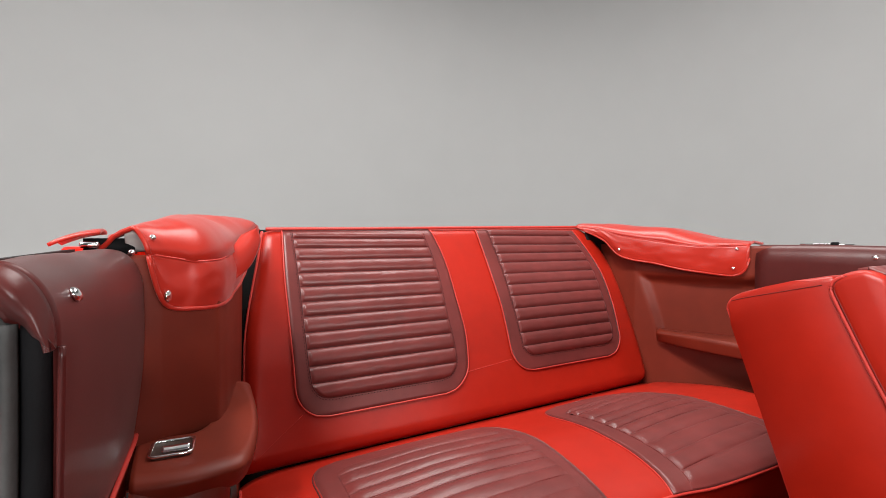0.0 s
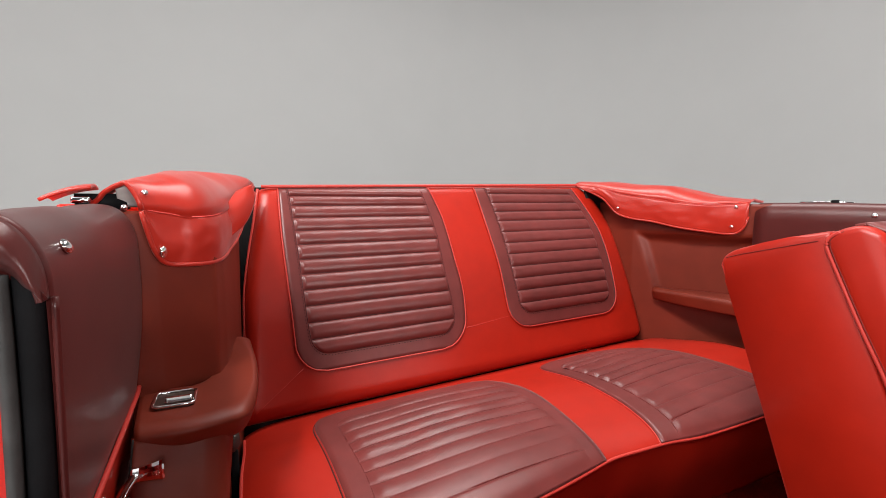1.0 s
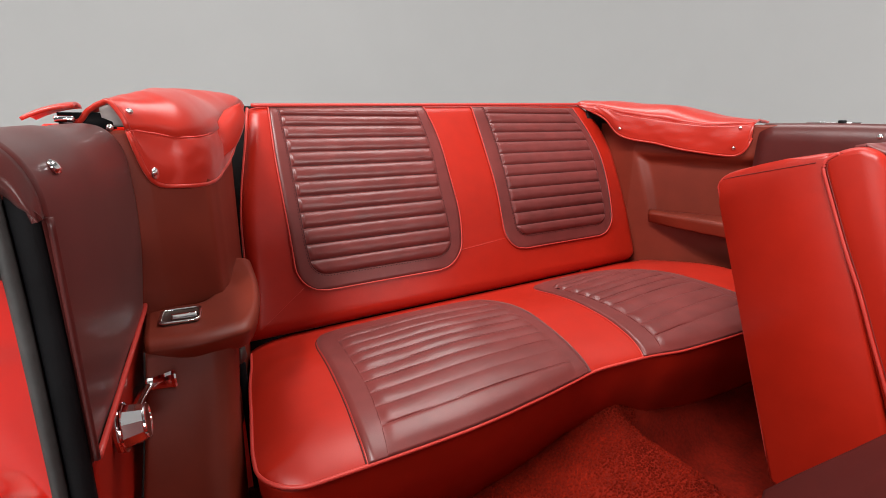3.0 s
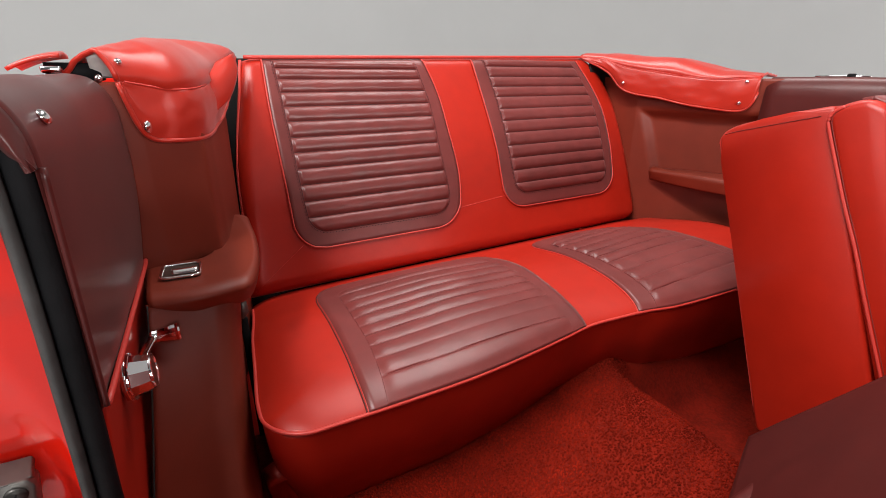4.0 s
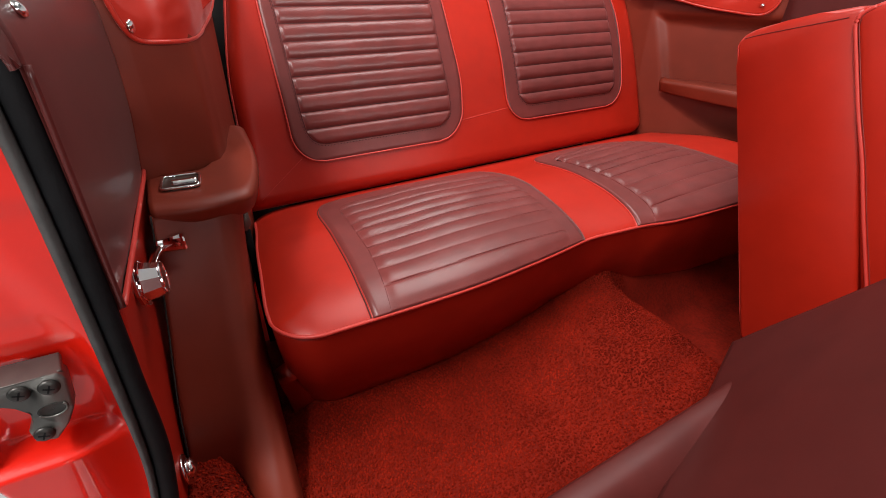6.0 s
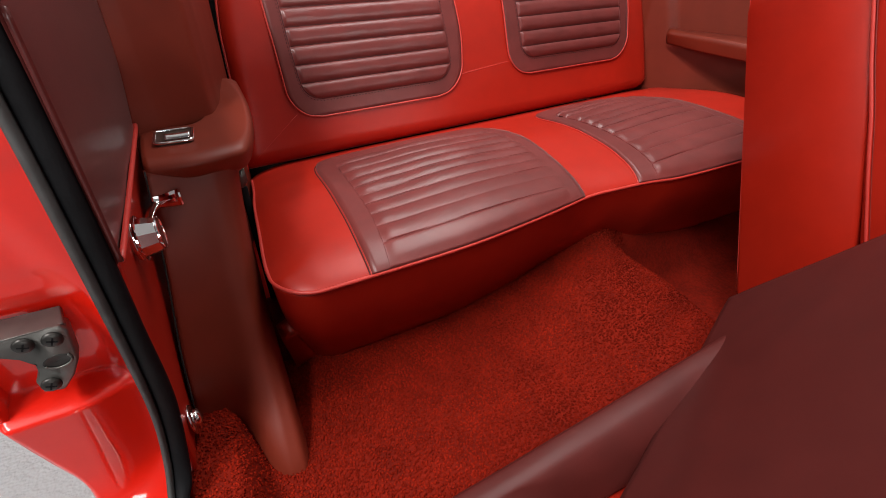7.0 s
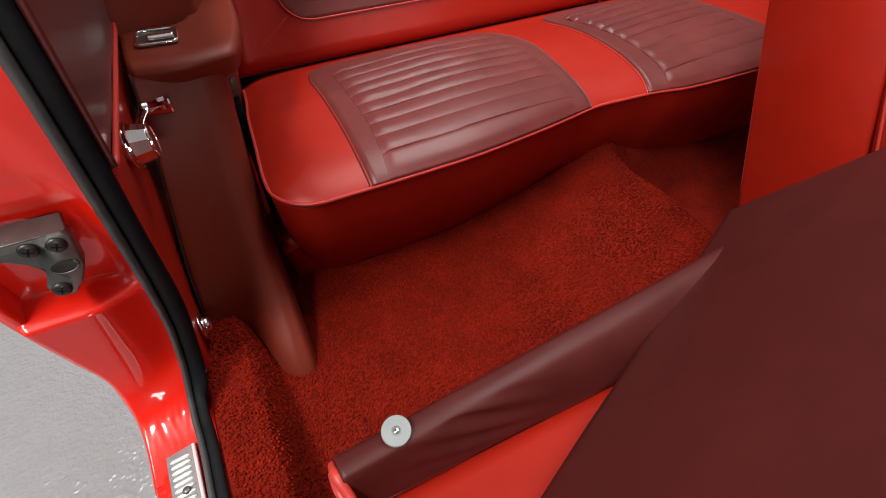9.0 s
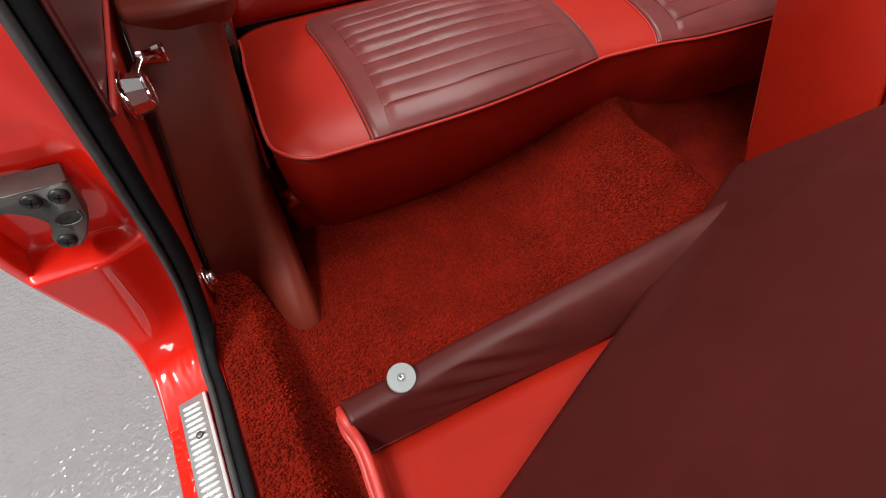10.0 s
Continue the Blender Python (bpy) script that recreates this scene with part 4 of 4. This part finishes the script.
    if far:
        snap(face(0.075, 0.75), (-0.9, -0.42, 0), cover, 0.005)
        snap(face(0.70, 0.70), (-0.9, -0.42, 0), cover, 0.005)
        snap(face(0.06, 0.12), (-0.9, -0.42, 0.3), cover, 0.005)
    else:
        snap(face(0.085, 0.84), (0.9, -0.42, 0), cover, 0.0082)
        snap(face(0.72, 0.5), (0.9, -0.42, 0), cover, 0.006)
        snap(dome(0.05, 0.10), (0.5, -0.6, 0.6), cover, 0.0045)

        def lining(u, v):
            p = dome(0, lerp(0.02, 0.5, u))
            return Vector((p.x, p.y + 0.004 + 0.02 * v, lerp(p.z - 0.004, 0.908, v)))

        part("lining", sheet(lining, 14, 6, 0.002), LINING, cover, "pale backing inside the rolled edge")

        def tongue(u, v):
            return Vector((lerp(-0.085, -0.135, u), 0.715 + 0.07 * v, 0.931 - 0.003 * u - 0.012 * u * u + 0.004 * math.sin(math.pi * v)))

        part("tongue", sheet(tongue, 14, 8, 0.004), BOOT, cover, "red vinyl tab")
    return cover


boot(False)
boot(True)


def top_latch():
    latch = thing("top_latch", "small chrome folding-top bracket beside the boot cover", "bracket")
    part("bracket", bevelled(box(-0.106, 0.712, 0.914, -0.086, 0.726, 0.922), 0.0025, 2), CHROME, latch)
    part("pivot", lathe([(0.004, 0), (0.004, 0.005), (0.0026, 0.007), (0.0005, 0.007)], (-0.052, 0.700, 0.906), (0.3, -0.6, 0.7), 14), CHROME, latch)
    # added black block paints the shaded gap behind the bracket
    part("backing", box(-0.105, 0.735, 0.905, -0.050, 0.78, 0.926), BLACK, latch, "black block added to paint the gap under the tab dark")
    return latch


top_latch()


def far_moulding():
    strip = thing("belt_moulding", "chrome belt moulding tip on the far body side", "moulding")
    part("strip", tube([Vector((1.528, y, 0.9150)) for y in (0.50, 0.54, 0.58, 0.62)], 0.0025, 8), CHROME, strip, "thin chrome strip")
    part("cap", bevelled(box(1.518, 0.532, 0.910, 1.534, 0.548, 0.922), 0.003, 2), BLACK, strip, "black rubber cap")
    return strip


far_moulding()

# ---- car body ----
JAMB_LOW = [(0.3295, 0.280), (0.3325, 0.305), (0.337, 0.326), (0.346, 0.348), (0.362, 0.367), (0.40, 0.384), (0.46, 0.388), (0.516, 0.3865)]
JAMB_OUT = [(0.24, -0.196), (0.33, -0.197), (0.366, -0.196), (0.408, -0.200), (0.45, -0.209), (0.49, -0.217), (0.525, -0.223), (0.60, -0.230), (0.92, -0.232)]
JAMB_RIDGE = [(0.30, -0.122), (0.40, -0.118), (0.50, -0.108), (0.557, -0.102), (0.625, -0.105), (0.678, -0.112), (0.703, -0.120), (0.739, -0.131), (0.76, -0.15)]


def jamb_y(x, z):
    """The pressed door jamb: a flange beside the seal, a dished face, the striker's pocket and its ledge."""
    inside = glide(JAMB_RIDGE, z) - x
    dish = 0.009 * smooth(0.0, 0.035, inside) * (1 - smooth(0.735, 0.76, z))
    crease = 0.0022 * math.exp(-((z - 0.655 + 0.1 * (x + 0.17)) / 0.006) ** 2) * smooth(0.0, 0.03, inside)
    pocket = 0.014 * smooth(0.002, 0.024, inside) * (1 - smooth(0.575, 0.655, z))
    face = 0.401 + dish + crease + pocket + 0.0018 * smooth(0.7585, 0.7565, z)
    step = 0.511 + 0.009 * smooth(0.385, 0.42, face) - 0.06 * (x + 0.17)
    low = glide(JAMB_LOW, min(z, 0.516)) + 0.014 * (1 - smooth(0.0, 0.060, inside)) * smooth(0.35, 0.40, z)
    t = min(1, max(0, (z - step + 0.008) / 0.015))
    return lerp(low, face, t ** 2.2)


def car_body():
    body = thing("car_body", "glossy red painted convertible body", "car")
    for far in (0, 1):
        y0 = -0.8 if far else 0.397

        def skin(u, v):
            z = lerp(0.18, 0.888, v)
            x = glide(JAMB_OUT, z) + 0.02 * roll((1 - v) * 0.7, 0.04) / -0.04
            return mirrored((x, lerp(y0, 1.75, u), z), far)

        part("quarter_wall", sheet(skin, 20, 24, 0.012, 1 if far else -1), PAINT, body, "glossy red outer quarter panel")

        def flange(u, v):
            x = lerp(-0.117, -0.236, v)
            return mirrored((x, lerp(y0 if far else 0.47, 1.75, u), 0.905 - 0.006 * v - 0.02 * v * v), far)

        part("belt_flange", sheet(flange, 20, 12, 0.008, -1 if far else 1), PAINT, body, "glossy red belt edge")

    levels = [lerp(0.875, 0.545, k / 44) for k in range(44)] + [lerp(0.545, 0.500, k / 36) for k in range(36)] + [0.3297 + 0.1703 * (1 - k / 39) ** 1.8 for k in range(40)]

    def jamb(u, v):
        z = levels[round(v * 119)]
        out = glide(JAMB_OUT, z)
        inn = table([(0.28, -0.125), (0.36, -0.118), (0.5, -0.098), (0.63, -0.088), (0.92, -0.08)], z)
        x = lerp(inn, out, u)
        edge = max(0, 1 - (x - out) / 0.010) ** 2
        rise = smooth(0.335, 0.40, z)
        return x, jamb_y(x, z) + 0.014 * edge * rise + 0.0006 * noise.noise(Vector((x * 14, 0, z * 9))) + 0.0011 * (1 - smooth(0.335, 0.375, z)) * noise.noise(Vector((x * 170, 3, z * 170))), z - 0.035 * edge * (1 - rise)

    part("door_jamb", sheet(jamb, 60, 119, 0.01, 1), PAINT, body, "glossy red pressed-steel door jamb")

    def sill(u, v):
        k = v * 6
        pts = ((-0.186, 0.19), (-0.195, 0.27), (-0.194, 0.312), (-0.188, 0.326), (-0.176, 0.331), (-0.15, 0.331), (-0.112, 0.331))
        i = min(5, int(k))
        x, z = lerp(pts[i][0], pts[i + 1][0], k - i), lerp(pts[i][1], pts[i + 1][1], k - i)
        y = lerp(0.30, -0.8, u * u)
        return x, y, z + 0.0012 * noise.noise(Vector((x * 20, y * 30, 4))) + 0.0009 * smooth(0.05, 0.2, y) * noise.noise(Vector((x * 150, y * 150, 9)))

    part("sill", sheet(sill, 240, 48, 0.01, 1), PAINT, body, "glossy red door sill")
    part("floor_pan", box(-0.185, -0.8, 0.12, 1.61, 1.18, 0.19), PAINT, body, "red floor pan", False)
    # black bulkhead and backing boxes stand in for shade in the gaps
    part("rear_bulkhead", box(0.06, 1.235, 0.20, 1.38, 1.26, 0.946), DARK, body, "black panel behind the rear seat that paints its gaps dark", False)
    part("gap_backing", box(1.25, 1.15, 0.60, 1.37, 1.16, 0.956), DARK, body, "black backing added to paint the trim gaps dark", False)
    part("rear_deck", bevelled(box(-0.22, 1.26, 0.70, 1.64, 1.75, 0.905), 0.01), PAINT, body, "red rear deck", False)
    part("side_backing", box(-0.20, 0.74, 0.27, -0.19, 1.235, 0.90), DARK, body, "black backing added to paint the trim gaps dark", False)
    part("side_backing", box(1.61, 0.74, 0.27, 1.62, 1.235, 0.90), DARK, body, "black backing added to paint the trim gaps dark", False)
    # unseen block added to keep front light off the footwell
    part("cowl", box(-0.22, -0.98, 0.2, 1.64, -0.80, 0.95), MAROON, body, "plain maroon block in the dashboard's place, out of view", False)
    return body


car_body()


def weatherstrip():
    seal = thing("door_weatherstrip", "black and grey rubber seal round the door opening", "seal")
    path = spline([(-0.086, 0.397, 0.872), (-0.0865, 0.397, 0.80), (-0.0885, 0.394, 0.70), (-0.0935, 0.394, 0.58), (-0.1015, 0.392, 0.47), (-0.1125, 0.380, 0.395), (-0.1205, 0.356, 0.360), (-0.122, 0.325, 0.353), (-0.1205, 0.28, 0.353), (-0.122, 0.10, 0.353), (-0.122, -0.80, 0.353)], 120)

    def ribbon(x0, x1, h):
        def f(u, v):
            i = round(u * 120)
            p = path[i]
            t = (path[min(i + 1, 120)] - path[max(i - 1, 0)]).normalized()
            across = Vector((1, 0, 0)) - t * t.x
            across.normalize()
            n = t.cross(across)
            wide = x1 + (0.007 * smooth(0.60, 0.46, p.z) * smooth(0.352, 0.37, p.z) if x1 > 0 else 0)
            return p + across * lerp(x0, wide, v) * lerp(0.75, 1, smooth(0.42, 0.62, p.z)) + n * (h * math.sin(math.pi * v) ** 0.6)

        return f

    part("outer_lip", sheet(ribbon(-0.0150, -0.0045, 0.006), 120, 10, 0.006), GREY_RUBBER, seal, "worn grey rubber lip")
    part("inner_bulb", sheet(ribbon(-0.0045, 0.0125, 0.0045), 120, 12, 0.006), BLACK, seal, "black rubber bulb")

    def block(u, v):
        z = lerp(0.823, 0.878, v)
        return Vector((lerp(-0.135, -0.0945, u), 0.400 - 0.012 * math.sin(math.pi * u) ** 0.5 * math.sin(math.pi * v) ** 0.4, z - 0.012 * u * (1 - v)))

    part("corner_block", sheet(block, 12, 12, 0.012, 1), GREY_RUBBER, seal, "grey rubber corner block")
    return seal


weatherstrip()


def striker():
    plate = thing("striker_plate", "grey metal door striker with three cross-head screws", "striker plate")
    y = 0.386
    out = [(-0.215, 0.606), (-0.150, 0.6055), (-0.1345, 0.6045), (-0.1305, 0.597), (-0.1357, 0.563), (-0.145, 0.547), (-0.157, 0.534), (-0.1713, 0.5385), (-0.172, 0.553), (-0.1635, 0.561), (-0.1617, 0.572), (-0.169, 0.5835), (-0.181, 0.593), (-0.215, 0.597)]
    bm = prism([(x, y, z) for x, z in out], (0, 0.018, 0))
    part("plate", bevelled(bm, 0.002, 2), STEEL, plate, "worn cast plate")
    # upper shoulder, thicker towards the latch
    shoulder = [(-0.215, y - 0.001, 0.6085), (-0.215, y + 0.026, 0.612), (-0.134, y + 0.026, 0.608), (-0.1315, y + 0.004, 0.6035), (-0.148, y - 0.001, 0.607)]
    part("shoulder", bevelled(prism(shoulder, (0, 0.003, -0.006)), 0.0015, 2), STEEL, plate, "sloping upper shoulder")
    # shallow disc in the dark screw colour paints the notch's shade
    part("scoop", lathe([(0.0105, 0), (0.0105, 0.0012), (0.0085, 0.0004), (0.001, 0.0002)], (-0.149, y + 0.0002, 0.5695), (0, -1, 0), 24, scale=(1.0, 0.62)), SCREW, plate, "dark disc that paints the shaded notch")
    lip = [(-0.149 + 0.0105 * math.cos(a), y - 0.0008, 0.5695 + 0.0075 * math.sin(a)) for a in (radians(200 + 8 * k) for k in range(25))]
    part("scoop_lip", tube([Vector(p) for p in lip], 0.0012, 6), STEEL, plate, "bright worn lip of the notch")
    for sx, sz in ((-0.162, 0.5965), (-0.1428, 0.594), (-0.1625, 0.5465)):
        screw = part("screw", lathe([(0.0078, 0), (0.0078, 0.001), (0.0062, 0.0028), (0.003, 0.0034), (0.0004, 0.0034)], (sx, y - 0.001, sz), (0, -1, 0), 18), SCREW, plate, "cross-head screw")
        for ang in (25, 115):
            q = pose(sx, y - 0.0046, sz, 0, ang, 0)
            # black bar on the head, painted as the shaded cross slot
            part("slot", prism([q @ Vector(c) for c in ((-0.004, 0, -0.0007), (0.004, 0, -0.0007), (0.004, 0, 0.0007), (-0.004, 0, 0.0007))], (0, 0.0008, 0)), BLACK, screw, "black bar that paints the recess's shade", False)
    plate.location.z = 0.0125
    return plate


striker()


def sill_plate():
    plate = thing("sill_plate", "ribbed bright aluminium door sill plate", "sill plate")
    x0, x1, z = -0.1685, -0.1365, 0.3335
    part("base", bevelled(prism([(x0, 0.296, z), (x1, 0.300, z), (x1, -0.75, z), (x0, -0.75, z)], (0, 0, 0.002)), 0.0006, 1), ALU_SHADED, plate, "aluminium plate darkened for the shade between its ribs")
    part("edge", bevelled(box(x1 - 0.0035, -0.75, z + 0.0005, x1 + 0.001, 0.298, z + 0.005), 0.001, 1), ALU, plate, "raised inner edge")
    rib = bmesh.new()
    tube([Vector((lerp(-0.0105, 0.0105, k / 8), 0, 0)) for k in range(9)], lambda t: 0.0023 * min(1, 0.45 + 8 * min(t, 1 - t)), 8, False, rib, 0.9)
    me = mesh_of("rib", rib, ALU)
    for k in range(46):
        ob = new("rib", me)
        ob.parent = plate
        ob.location = (-0.1545, 0.287 - 0.0072 * k, z + 0.0022)
        ob.rotation_euler = (0, 0, radians(3))
    part("screw", lathe([(0.0045, 0), (0.0045, 0.001), (0.003, 0.0025), (0.0004, 0.0025)], (-0.1525, 0.247, z + 0.0035), (0, 0, 1), 14), STEEL, plate, "small dark screw")
    plate.location = (-0.003, 0.012, 0)
    return plate


sill_plate()
